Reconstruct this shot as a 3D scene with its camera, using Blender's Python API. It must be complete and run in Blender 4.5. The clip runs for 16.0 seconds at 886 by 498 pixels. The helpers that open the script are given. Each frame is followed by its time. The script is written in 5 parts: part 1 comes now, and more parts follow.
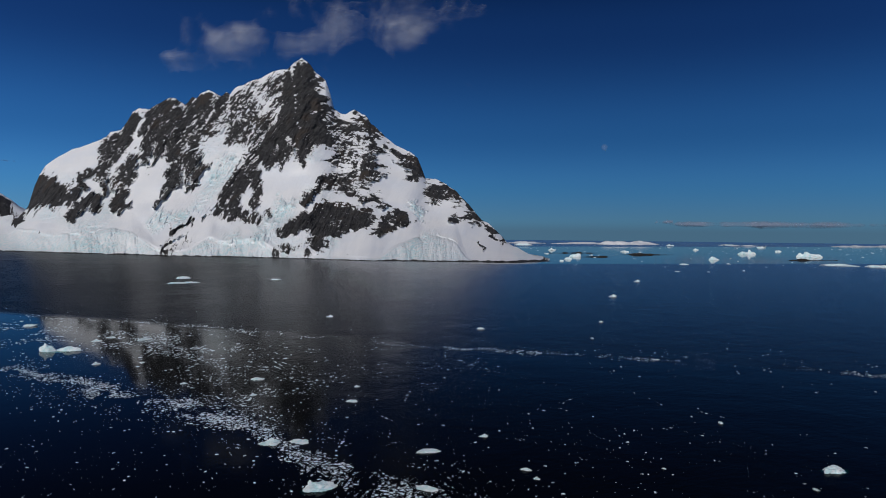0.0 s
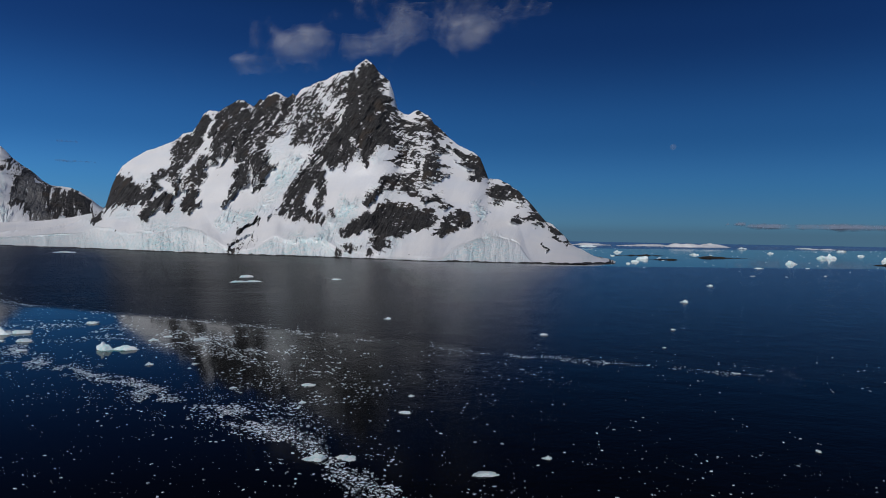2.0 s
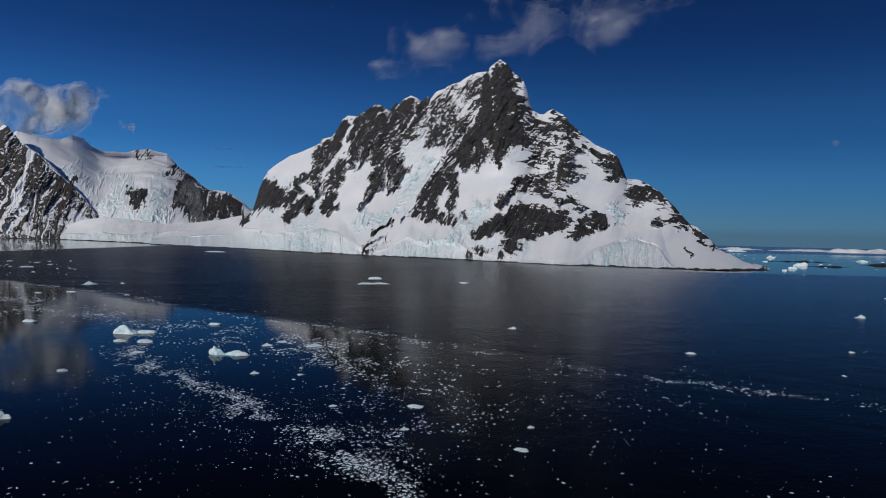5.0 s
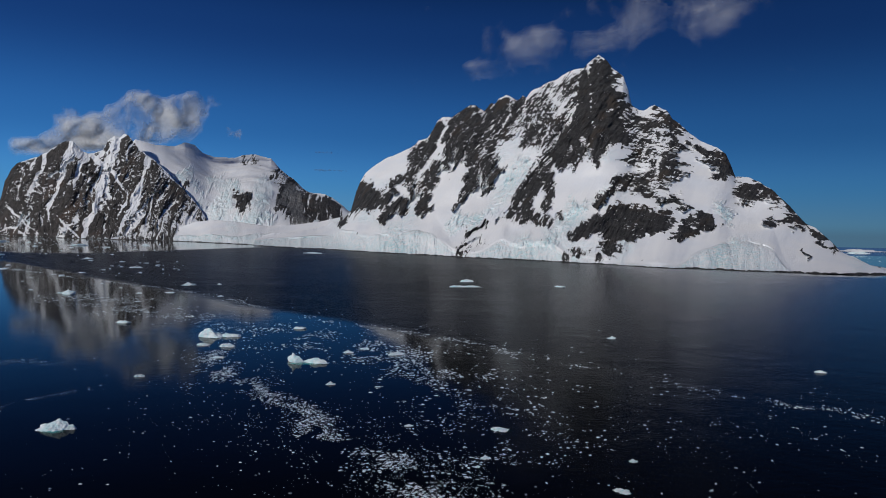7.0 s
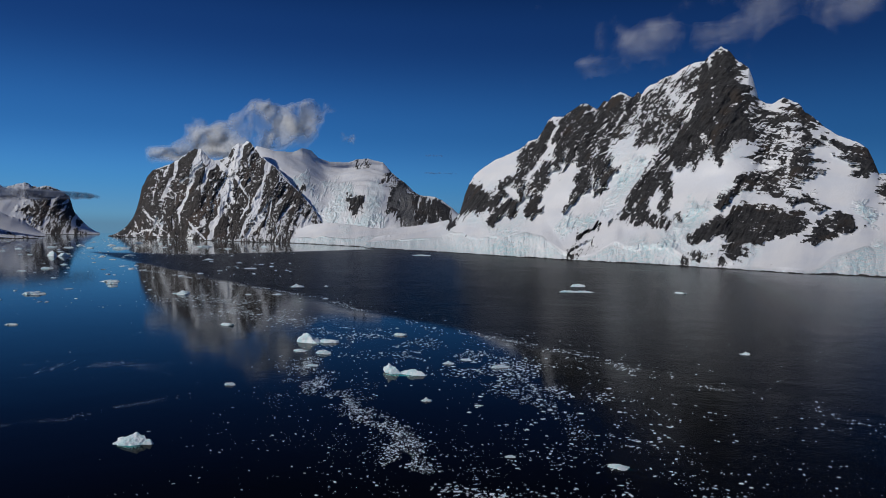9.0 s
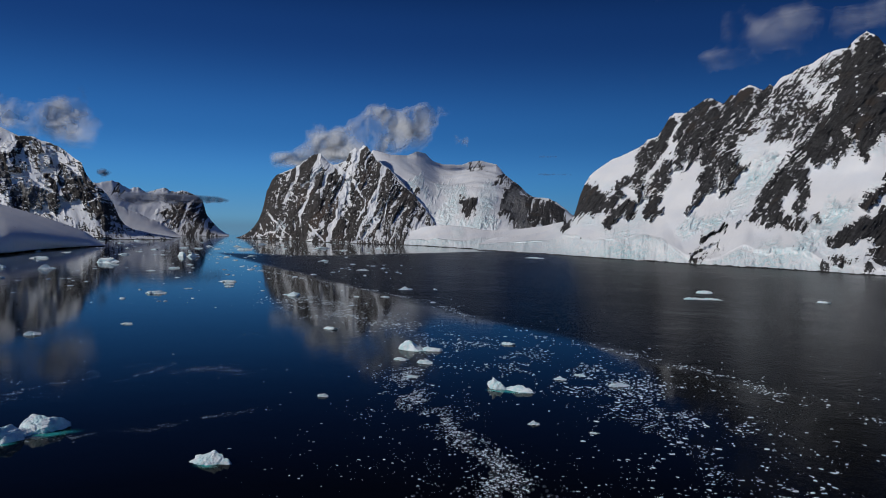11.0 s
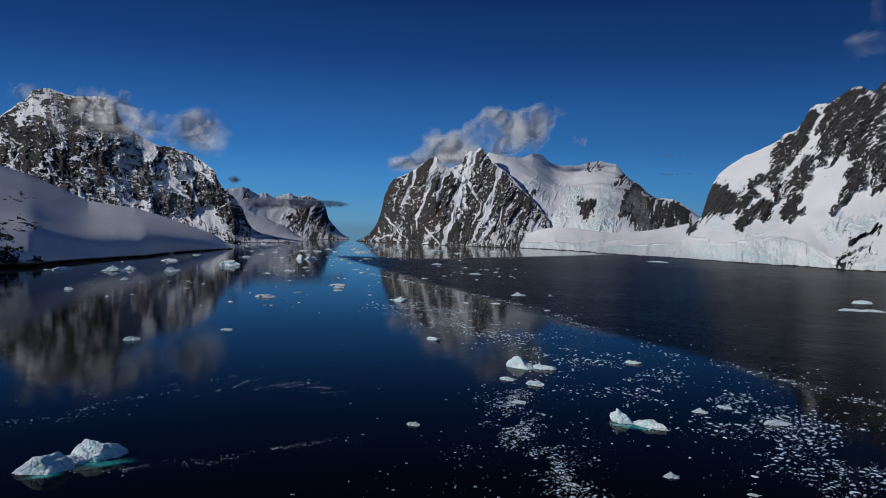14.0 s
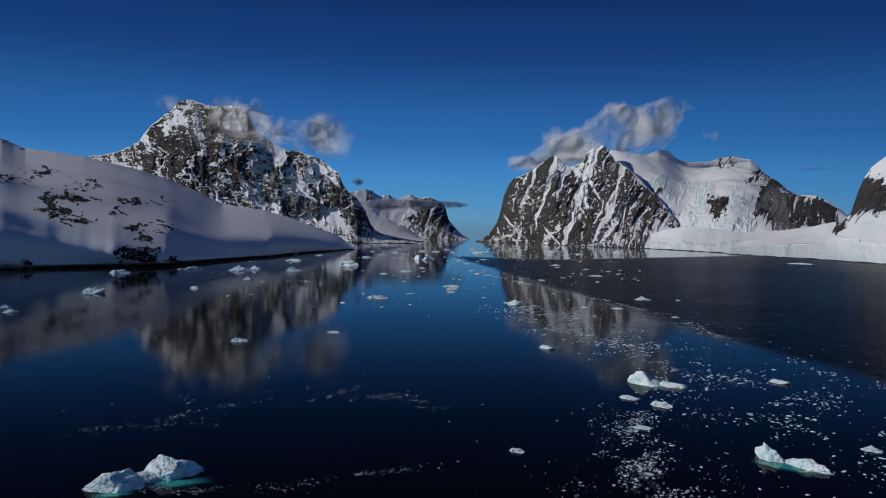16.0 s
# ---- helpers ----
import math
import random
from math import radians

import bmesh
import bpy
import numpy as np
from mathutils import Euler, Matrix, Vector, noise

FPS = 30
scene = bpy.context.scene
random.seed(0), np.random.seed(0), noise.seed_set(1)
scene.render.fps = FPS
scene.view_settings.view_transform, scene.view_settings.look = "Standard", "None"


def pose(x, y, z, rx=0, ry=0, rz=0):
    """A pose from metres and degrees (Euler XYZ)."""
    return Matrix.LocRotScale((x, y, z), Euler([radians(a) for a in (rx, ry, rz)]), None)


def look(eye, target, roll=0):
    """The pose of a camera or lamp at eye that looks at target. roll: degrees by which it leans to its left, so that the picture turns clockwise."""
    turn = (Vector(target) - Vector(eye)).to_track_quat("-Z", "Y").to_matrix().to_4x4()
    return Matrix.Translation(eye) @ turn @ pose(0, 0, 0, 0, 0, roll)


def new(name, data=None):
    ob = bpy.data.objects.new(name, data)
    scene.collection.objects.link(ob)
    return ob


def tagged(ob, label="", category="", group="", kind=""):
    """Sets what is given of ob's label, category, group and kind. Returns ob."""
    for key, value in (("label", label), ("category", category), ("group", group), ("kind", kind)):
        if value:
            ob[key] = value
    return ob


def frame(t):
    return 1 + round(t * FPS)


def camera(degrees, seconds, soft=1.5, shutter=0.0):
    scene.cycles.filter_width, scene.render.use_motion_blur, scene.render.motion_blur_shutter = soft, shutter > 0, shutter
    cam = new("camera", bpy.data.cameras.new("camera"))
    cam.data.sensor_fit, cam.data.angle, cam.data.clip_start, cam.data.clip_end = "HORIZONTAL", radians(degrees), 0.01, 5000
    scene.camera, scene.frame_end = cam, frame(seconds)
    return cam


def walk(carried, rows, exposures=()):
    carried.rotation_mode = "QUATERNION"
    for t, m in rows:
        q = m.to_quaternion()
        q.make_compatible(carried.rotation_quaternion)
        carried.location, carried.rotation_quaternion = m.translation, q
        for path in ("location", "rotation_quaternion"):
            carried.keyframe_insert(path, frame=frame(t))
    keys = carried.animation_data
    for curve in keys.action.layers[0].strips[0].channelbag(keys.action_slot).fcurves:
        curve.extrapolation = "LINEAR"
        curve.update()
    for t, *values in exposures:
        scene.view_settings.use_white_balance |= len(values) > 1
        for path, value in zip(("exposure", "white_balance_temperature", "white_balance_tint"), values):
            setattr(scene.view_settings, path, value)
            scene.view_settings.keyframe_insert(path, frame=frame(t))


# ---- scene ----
cam = camera(64.6, 16.0, soft=0.95)
PATH = [
    (0, (-4.952, 8.161, 44.339), (-4.035, 9.938, 44.293), 0.5),
    (0.5, (-3.694, 10.781, 44.291), (-2.802, 12.571, 44.246), 0.6),
    (1, (-2.27, 13.49, 44.257), (-1.42, 15.3, 44.211), 0.6),
    (1.5, (-0.568, 16.448, 44.254), (0.236, 18.279, 44.208), 0.8),
    (2, (1.407, 19.739, 44.254), (2.162, 21.59, 44.208), 0.9),
    (2.5, (3.542, 23.368, 44.255), (4.244, 25.24, 44.209), 0.9),
    (3, (5.724, 27.302, 44.237), (6.367, 29.195, 44.19), 1.1),
    (3.5, (7.793, 31.441, 44.22), (8.372, 33.354, 44.173), 1.1),
    (6, (16.45, 53.131, 44.437), (16.71, 55.113, 44.389), 1.2),
    (6.5, (17.783, 57.736, 44.464), (17.974, 59.726, 44.415), 1.1),
    (7, (18.812, 62.612, 44.457), (18.931, 64.608, 44.409), 1.1),
    (7.5, (19.489, 67.699, 44.4), (19.535, 69.698, 44.353), 1.1),
    (8, (19.983, 72.899, 44.336), (19.959, 74.898, 44.29), 1.1),
    (8.5, (20.349, 78.133, 44.276), (20.249, 80.13, 44.23), 1.1),
    (9, (20.466, 83.311, 44.239), (20.273, 85.301, 44.192), 1.1),
    (11.5, (18.705, 108.242, 43.937), (18.125, 110.155, 43.89), 1.1),
    (12, (17.962, 113.092, 43.879), (17.316, 114.984, 43.832), 1.0),
    (12.5, (16.903, 117.892, 43.842), (16.205, 119.765, 43.796), 1.0),
    (13, (15.631, 122.674, 43.799), (14.885, 124.529, 43.753), 1.0),
    (13.5, (14.245, 127.373, 43.735), (13.46, 129.212, 43.689), 1.0),
    (14, (12.821, 132.104, 43.69), (11.998, 133.927, 43.645), 1.0),
    (14.5, (11.37, 136.857, 43.646), (10.513, 138.664, 43.601), 1.0),
    (15, (9.88, 141.555, 43.583), (8.971, 143.336, 43.537), 0.9),
    (15.5, (8.441, 146.251, 43.506), (7.42, 147.97, 43.458), 0.8),
    (16, (6.989, 150.931, 43.459), (5.868, 152.587, 43.41), 0.8),
]
walk(cam, [(t, look(eye, target, roll)) for t, eye, target, roll in PATH])

# ---- world, sun ----
SUN_BEARING, SUN_HEIGHT = radians(-138), radians(29)
scene.view_settings.exposure = 0.0
world = bpy.data.worlds.new("polar_sky")
scene.world = world
world.use_nodes = True
wt = world.node_tree
wt.nodes.clear()
w_out = wt.nodes.new("ShaderNodeOutputWorld")
w_bg = wt.nodes.new("ShaderNodeBackground")
w_sky = wt.nodes.new("ShaderNodeTexSky")
w_sky.sky_type = "NISHITA"
w_sky.sun_disc = False
w_sky.sun_elevation, w_sky.sun_rotation = SUN_HEIGHT, -SUN_BEARING
w_sky.altitude, w_sky.air_density, w_sky.dust_density, w_sky.ozone_density = 1500, 1.0, 0.2, 3.0
w_tc = wt.nodes.new("ShaderNodeTexCoord")
w_sep = wt.nodes.new("ShaderNodeSeparateXYZ")
w_max = wt.nodes.new("ShaderNodeMath")
w_max.operation = "MAXIMUM"
w_max.inputs[1].default_value = 0.004
w_com = wt.nodes.new("ShaderNodeCombineXYZ")
wt.links.new(w_tc.outputs["Generated"], w_sep.inputs[0])
wt.links.new(w_sep.outputs[0], w_com.inputs[0])
wt.links.new(w_sep.outputs[1], w_com.inputs[1])
wt.links.new(w_sep.outputs[2], w_max.inputs[0])
wt.links.new(w_max.outputs[0], w_com.inputs[2])
wt.links.new(w_com.outputs[0], w_sky.inputs[0])
# the deep, dry polar blue: each height above the horizon takes its own tint
w_ramp = wt.nodes.new("ShaderNodeValToRGB")
w_ramp.color_ramp.interpolation = "EASE"
for spot, tint in ((0.0, (0.165, 0.36, 0.73)), (0.02, (0.195, 0.46, 0.885)), (0.07, (0.165, 0.48, 0.90)), (0.14, (0.12, 0.39, 0.755)), (0.27, (0.068, 0.213, 0.49)), (0.37, (0.033, 0.11, 0.273)), (0.5, (0.022, 0.07, 0.19)), (0.75, (0.04, 0.14, 0.42)), (1.0, (0.05, 0.17, 0.5))):
    stop = w_ramp.color_ramp.elements.new(spot) if 0 < spot < 1 else w_ramp.color_ramp.elements[-1 if spot else 0]
    stop.color = (*tint, 1)
w_mul = wt.nodes.new("ShaderNodeMix")
w_mul.data_type, w_mul.blend_type = "RGBA", "MULTIPLY"
w_mul.inputs[0].default_value = 1.0
wt.links.new(w_max.outputs[0], w_ramp.inputs[0])
wt.links.new(w_sky.outputs[0], w_mul.inputs[6])
wt.links.new(w_ramp.outputs[0], w_mul.inputs[7])
wt.links.new(w_mul.outputs[2], w_bg.inputs[0])
w_bg.inputs[1].default_value = 0.06
wt.links.new(w_bg.outputs[0], w_out.inputs[0])

sun_data = bpy.data.lights.new("sun", "SUN")
sun_data.energy, sun_data.angle, sun_data.color = 2.3, radians(0.5), (1.0, 0.965, 0.935)
sun = new("sun", sun_data)
SUN_DIR = Vector((math.sin(SUN_BEARING) * math.cos(SUN_HEIGHT), math.cos(SUN_BEARING) * math.cos(SUN_HEIGHT), math.sin(SUN_HEIGHT)))
sun.matrix_world = look(SUN_DIR * 500, (0, 0, 0))


# ---- materials ----
class Nodes:
    """A short way to write node materials."""

    def __init__(self, name):
        self.mat = bpy.data.materials.new(name)
        self.mat.use_nodes = True
        self.tree = self.mat.node_tree
        self.bsdf = self.tree.nodes["Principled BSDF"]
        self.out = self.tree.nodes["Material Output"]

    def add(self, kind, **props):
        n = self.tree.nodes.new("ShaderNode" + kind)
        if "operation" in props:
            n.operation = props["operation"]
        if "use_clamp" in props:
            n.use_clamp = props["use_clamp"]
        if "interpolation_type" in props:
            n.interpolation_type = props["interpolation_type"]
        if "data_type" in props:
            n.data_type = props["data_type"]
        if "attribute_name" in props:
            n.attribute_name = props["attribute_name"]
        if "feature" in props:
            n.feature = props["feature"]
        if "blend_type" in props:
            n.blend_type = props["blend_type"]
        return n

    def link(self, a, b):
        self.tree.links.new(a, b)

    def put(self, sock, value):
        if isinstance(value, (int, float, tuple)):
            sock.default_value = value
        else:
            self.link(value, sock)

    def math(self, op, a, b=0.0, clamp=False):
        n = self.add("Math", operation=op, use_clamp=clamp)
        self.put(n.inputs[0], a)
        self.put(n.inputs[1], b)
        return n.outputs[0]

    def place(self, scale=(1, 1, 1)):
        c = self.add("TexCoord")
        m = self.add("Mapping")
        m.inputs["Scale"].default_value = scale
        self.link(c.outputs["Object"], m.inputs[0])
        return m.outputs[0]

    def noise(self, vec, scale, detail=4.0, rough=0.55, distort=0.0):
        n = self.add("TexNoise")
        self.link(vec, n.inputs["Vector"])
        n.inputs["Scale"].default_value, n.inputs["Detail"].default_value = scale, detail
        n.inputs["Roughness"].default_value, n.inputs["Distortion"].default_value = rough, distort
        return n.outputs["Fac"]

    def step(self, value, low, high, a=0.0, b=1.0):
        n = self.add("MapRange", interpolation_type="SMOOTHSTEP")
        self.put(n.inputs[0], value)
        for k, v in zip((1, 2, 3, 4), (low, high, a, b)):
            n.inputs[k].default_value = v
        return n.outputs[0]

    def mix(self, fac, a, b):
        n = self.add("Mix", data_type="RGBA")
        self.put(n.inputs[0], fac)
        self.put(n.inputs[6], a)
        self.put(n.inputs[7], b)
        return n.outputs[2]

    def attr(self, name):
        n = self.add("Attribute", attribute_name=name)
        return n.outputs["Fac"]

    def bump(self, height, strength, distance, before=None):
        n = self.add("Bump")
        self.put(n.inputs["Strength"], strength)
        n.inputs["Distance"].default_value = distance
        self.link(height, n.inputs["Height"])
        if before is not None:
            self.link(before, n.inputs["Normal"])
        return n.outputs[0]


def alpine_material(name, rock_a, rock_b, warm, grain=1.0, broken=1.0):
    """Snow with rock that shows where the mesh's rock value is high: ribs and runnels down the fall line, beds where the mesh is bedded."""
    m = Nodes(name)
    p = m.place()
    rock, across, rise, bedded, ice = m.attr("rock"), m.attr("across"), m.attr("rise"), m.attr("bedded"), m.attr("ice")

    def plane(a, b):
        c = m.add("CombineXYZ")
        m.put(c.inputs[0], a)
        m.put(c.inputs[1], b)
        return c.outputs[0]

    def centred(value, gain):
        return m.math("MULTIPLY", m.math("SUBTRACT", value, 0.5), gain * broken)

    fall = plane(across, m.math("MULTIPLY", rise, 0.22))
    bed = plane(m.math("MULTIPLY", across, 0.22), m.math("ADD", rise, m.math("MULTIPLY", across, 0.16)))
    ribs = m.noise(fall, 0.055 * grain, 6, 0.66, 0.35)
    runnel = m.noise(fall, 0.19 * grain, 4, 0.68, 0.2)
    ledge = m.noise(bed, 0.075 * grain, 6, 0.68, 0.35)
    thin_ledge = m.noise(bed, 0.24 * grain, 4, 0.65, 0.2)
    grit = m.noise(p, 0.16 * grain, 5, 0.72)
    unbedded = m.math("SUBTRACT", 1.0, bedded)
    v = m.math("ADD", rock, m.math("MULTIPLY", centred(ribs, 3.6), unbedded))
    v = m.math("ADD", v, m.math("MULTIPLY", centred(runnel, 3.4), unbedded))
    v = m.math("ADD", v, m.math("MULTIPLY", centred(ledge, 4.4), m.math("ADD", m.math("MULTIPLY", bedded, 0.85), 0.15)))
    v = m.math("ADD", v, m.math("MULTIPLY", centred(thin_ledge, 3.6), m.math("ADD", m.math("MULTIPLY", bedded, 0.8), 0.2)))
    v = m.math("ADD", v, centred(grit, 2.0))
    bare = m.step(v, 0.0, 0.05)
    # slabs and joints of the bare rock
    slab = m.add("TexVoronoi", feature="F1")
    bent = m.add("MixRGB", blend_type="LINEAR_LIGHT")
    bent.inputs[0].default_value = 0.35
    steep = m.add("VectorMath", operation="SCALE")
    m.link(m.place((1.0, 1.0, 0.55)), steep.inputs[0])
    steep.inputs["Scale"].default_value = 0.045 * grain
    warp = m.add("TexNoise")
    m.link(steep.outputs[0], warp.inputs["Vector"])
    warp.inputs["Scale"].default_value, warp.inputs["Detail"].default_value = 1.7, 4
    m.link(steep.outputs[0], bent.inputs[1])
    m.link(warp.outputs["Color"], bent.inputs[2])
    m.link(bent.outputs[0], slab.inputs["Vector"])
    slab.inputs["Scale"].default_value = 1.0
    tone = m.noise(m.place((1.0, 1.0, 0.45)), 0.016 * grain, 5, 0.6)
    # rock is paler where raised: some facet shading is put into its colour
    shade = m.math("ADD", m.math("MULTIPLY", runnel, 0.5), m.math("MULTIPLY", m.math("ADD", grit, thin_ledge), 0.25))
    stone = m.mix(m.step(shade, 0.36, 0.66), rock_a, rock_b)
    stone = m.mix(m.step(tone, 0.52, 0.66), stone, warm)
    stone = m.mix(m.math("MULTIPLY", m.attr("pale"), m.step(shade, 0.3, 0.6, 0.6, 1.0)), stone, (0.24, 0.24, 0.235, 1))
    drift = m.noise(m.place((1, 1, 2)), 0.012, 4, 0.5)
    snow = m.mix(m.step(drift, 0.35, 0.7), (0.88, 0.89, 0.9, 1), (0.81, 0.84, 0.88, 1))
    crack = m.noise(m.place((1.6, 1.6, 0.5)), 0.09, 5, 0.65, 0.8)
    blue = m.mix(m.step(crack, 0.42, 0.6), (0.60, 0.80, 0.84, 1), (0.87, 0.89, 0.9, 1))
    snow = m.mix(ice, snow, blue)
    m.link(m.mix(bare, snow, stone), m.bsdf.inputs["Base Color"])
    m.link(m.step(bare, 0, 1, 0.55, 0.85), m.bsdf.inputs["Roughness"])
    m.bsdf.inputs["Specular IOR Level"].default_value = 0.25
    rough = m.math("ADD", m.math("MULTIPLY", ribs, 16.0), m.math("MULTIPLY", runnel, 7.0))
    rough = m.math("ADD", rough, m.math("ADD", m.math("MULTIPLY", ledge, 8.0), m.math("MULTIPLY", thin_ledge, 3.5)))
    rough = m.math("ADD", rough, m.math("ADD", m.math("MULTIPLY", grit, 8.0), m.math("MULTIPLY", slab.outputs["Distance"], 11.0)))
    soft = m.math("ADD", m.math("MULTIPLY", ribs, 0.6), m.math("MULTIPLY", grit, 0.9))
    soft = m.math("ADD", soft, m.math("MULTIPLY", m.math("MULTIPLY", crack, ice), 5.5))
    h = m.math("ADD", m.math("MULTIPLY", rough, bare), m.math("MULTIPLY", soft, m.math("SUBTRACT", 1.0, bare)))
    m.link(m.bump(m.math("MULTIPLY", h, 1.0 / grain), 0.9, 1.0), m.bsdf.inputs["Normal"])
    return m.mat


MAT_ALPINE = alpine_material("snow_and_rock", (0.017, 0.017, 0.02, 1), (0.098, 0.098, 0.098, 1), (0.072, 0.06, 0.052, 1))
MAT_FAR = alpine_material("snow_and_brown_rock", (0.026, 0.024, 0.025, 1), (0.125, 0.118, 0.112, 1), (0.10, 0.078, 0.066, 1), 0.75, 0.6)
MAT_SHORE = alpine_material("snow_and_boulders", (0.016, 0.015, 0.015, 1), (0.05, 0.046, 0.042, 1), (0.055, 0.045, 0.036, 1), 3.0)


def water_material():
    m = Nodes("cold_sea_water")
    p = m.place()
    sep = m.add("SeparateXYZ")
    m.link(p, sep.inputs[0])
    x, y = sep.outputs[0], sep.outputs[1]
    # wind-ruffled water lies beyond the drift line and east of the brash, calm water on the near side and far out by the islands
    wobble = m.math("MULTIPLY", m.math("SUBTRACT", m.noise(m.place((0.5, 1.2, 1)), 0.012, 6, 0.65, 0.5), 0.5), 46.0)
    line = m.math("ADD", m.math("ADD", y, m.math("MULTIPLY", x, 1.18)), wobble)
    ruffle = m.step(line, 380.0, 408.0)
    east = m.math("MULTIPLY", m.step(m.math("ADD", x, m.math("MULTIPLY", wobble, 1.2)), 25.0, 75.0), 0.7)
    ruffle = m.math("MAXIMUM", ruffle, east)
    # sheltered water past the headland, and again in the channel's mouth
    lee = m.step(m.math("ADD", m.math("ADD", m.math("MULTIPLY", x, 0.29), y), m.math("MULTIPLY", wobble, 0.3)), 1020.0, 1045.0)
    lee = m.math("MULTIPLY", lee, m.step(x, 450.0, 560.0))
    far = m.step(m.math("ADD", m.math("MULTIPLY", x, 0.1), y), 2060.0, 2200.0)
    lee = m.math("MULTIPLY", lee, m.math("SUBTRACT", 1.0, far))
    mouth = m.step(m.math("SUBTRACT", m.math("MULTIPLY", y, 0.3), x), 830.0, 870.0)
    calm = m.math("MAXIMUM", lee, m.math("MULTIPLY", mouth, m.step(y, 1150.0, 1250.0)))
    ruffle = m.math("MULTIPLY", ruffle, m.math("SUBTRACT", 1.0, calm))
    # smooth slicks draw thin lines along the shore
    spun = m.add("Mapping")
    m.link(p, spun.inputs[0])
    spun.inputs["Rotation"].default_value = (0, 0, radians(41))
    spun.inputs["Scale"].default_value = (0.12, 1.0, 1.0)
    film = m.noise(spun.outputs[0], 0.02, 5, 0.6, 0.6)
    slick = m.step(m.math("ABSOLUTE", m.math("SUBTRACT", film, 0.53)), 0.0, 0.022, 1.0, 0.0)
    ruffle = m.math("MULTIPLY", ruffle, m.math("SUBTRACT", 1.0, m.math("MULTIPLY", slick, 0.12)))
    streak = m.noise(m.place((0.25, 1.0, 1)), 0.02, 5, 0.6, 1.2)
    patch = m.step(streak, 0.35, 0.65, 0.98, 1.02)
    rough = m.math("MULTIPLY", m.math("ADD", m.math("MULTIPLY", ruffle, 0.19), 0.06), patch)
    w1 = m.noise(m.place((1.0, 1.6, 1)), 0.35, 3, 0.6, 0.3)
    w2 = m.noise(p, 0.06, 3, 0.5, 0.3)
    h = m.math("ADD", m.math("MULTIPLY", w1, 0.3), w2)
    wave = m.bump(h, m.math("ADD", m.math("MULTIPLY", ruffle, 0.2), 0.03), 1.0)
    # clear dark depths below, gloss above: the gloss dies away quickly as one looks down into the water
    depths, gloss, both = m.add("BsdfDiffuse"), m.add("BsdfGlossy"), m.add("MixShader")
    depths.inputs["Color"].default_value = (0.0018, 0.0020, 0.0024, 1)
    gloss.inputs["Color"].default_value = (0.98, 1.0, 1.0, 1)
    m.link(rough, gloss.inputs["Roughness"])
    m.link(wave, gloss.inputs["Normal"])
    sheen = m.add("Fresnel")
    sheen.inputs["IOR"].default_value = 1.33
    m.link(wave, sheen.inputs["Normal"])
    m.link(m.math("MULTIPLY", m.math("POWER", sheen.outputs[0], 1.6), m.math("SUBTRACT", 1.03, m.math("MULTIPLY", ruffle, m.step(m.math("SUBTRACT", x, m.math("MULTIPLY", m.math("SUBTRACT", y, 100.0), 0.35)), -170.0, 130.0, 0.72, 0.0)))), both.inputs[0])
    m.link(depths.outputs[0], both.inputs[1])
    m.link(gloss.outputs[0], both.inputs[2])
    m.link(both.outputs[0], m.out.inputs["Surface"])
    return m.mat


MAT_WATER = water_material()


def ice_material(name, body, hollow, size=1.0):
    """Ice with bluish hollows. size: how many metres one unit of the mesh stands for."""
    m = Nodes(name)
    p = m.place()
    n = m.noise(p, 0.5 * size, 5, 0.6, 0.5)
    col = m.mix(m.step(n, 0.36, 0.6), hollow, body)
    m.link(col, m.bsdf.inputs["Base Color"])
    m.bsdf.inputs["Roughness"].default_value = 0.45
    lumps = m.math("ADD", m.noise(p, 0.9 * size, 5, 0.65), m.math("MULTIPLY", m.noise(p, 3.0 * size, 3, 0.6), 0.3))
    m.link(m.bump(lumps, 0.8, 0.55), m.bsdf.inputs["Normal"])
    return m.mat


MAT_ICE = ice_material("glacier_ice", (0.86, 0.92, 0.94, 1), (0.60, 0.82, 0.85, 1), 9.0)


def foot_material():
    """Ice seen through the water: turquoise where it lies shallow, lost where it lies deep."""
    m = Nodes("submerged_ice")
    p = m.place()
    shoal = m.attr("shoal")
    n = m.noise(p, 3.0, 4, 0.6, 0.4)
    a = m.math("MULTIPLY", shoal, m.step(n, 0.25, 0.7, 0.5, 1.1), clamp=True)
    m.link(m.mix(shoal, (0.003, 0.07, 0.08, 1), (0.04, 0.45, 0.42, 1)), m.bsdf.inputs["Base Color"])
    m.bsdf.inputs["Roughness"].default_value = 0.15
    m.link(a, m.bsdf.inputs["Alpha"])
    return m.mat


MAT_FOOT = foot_material()
MAT_BRASH = ice_material("brash_ice", (0.84, 0.94, 1.0, 1), (0.68, 0.84, 0.92, 1))


# ---- noise for the land ----
def lattice(ix, iy, iz, seed):
    h = (ix * 374761393 + iy * 668265263 + iz * 2147483647 + seed * 1274126177) & 0xFFFFFFFF
    h = ((h ^ (h >> 13)) * 1274126177) & 0xFFFFFFFF
    h = ((h ^ (h >> 16)) * 2246822519) & 0xFFFFFFFF
    return ((h ^ (h >> 15)) & 0xFFFF) / 65535.0


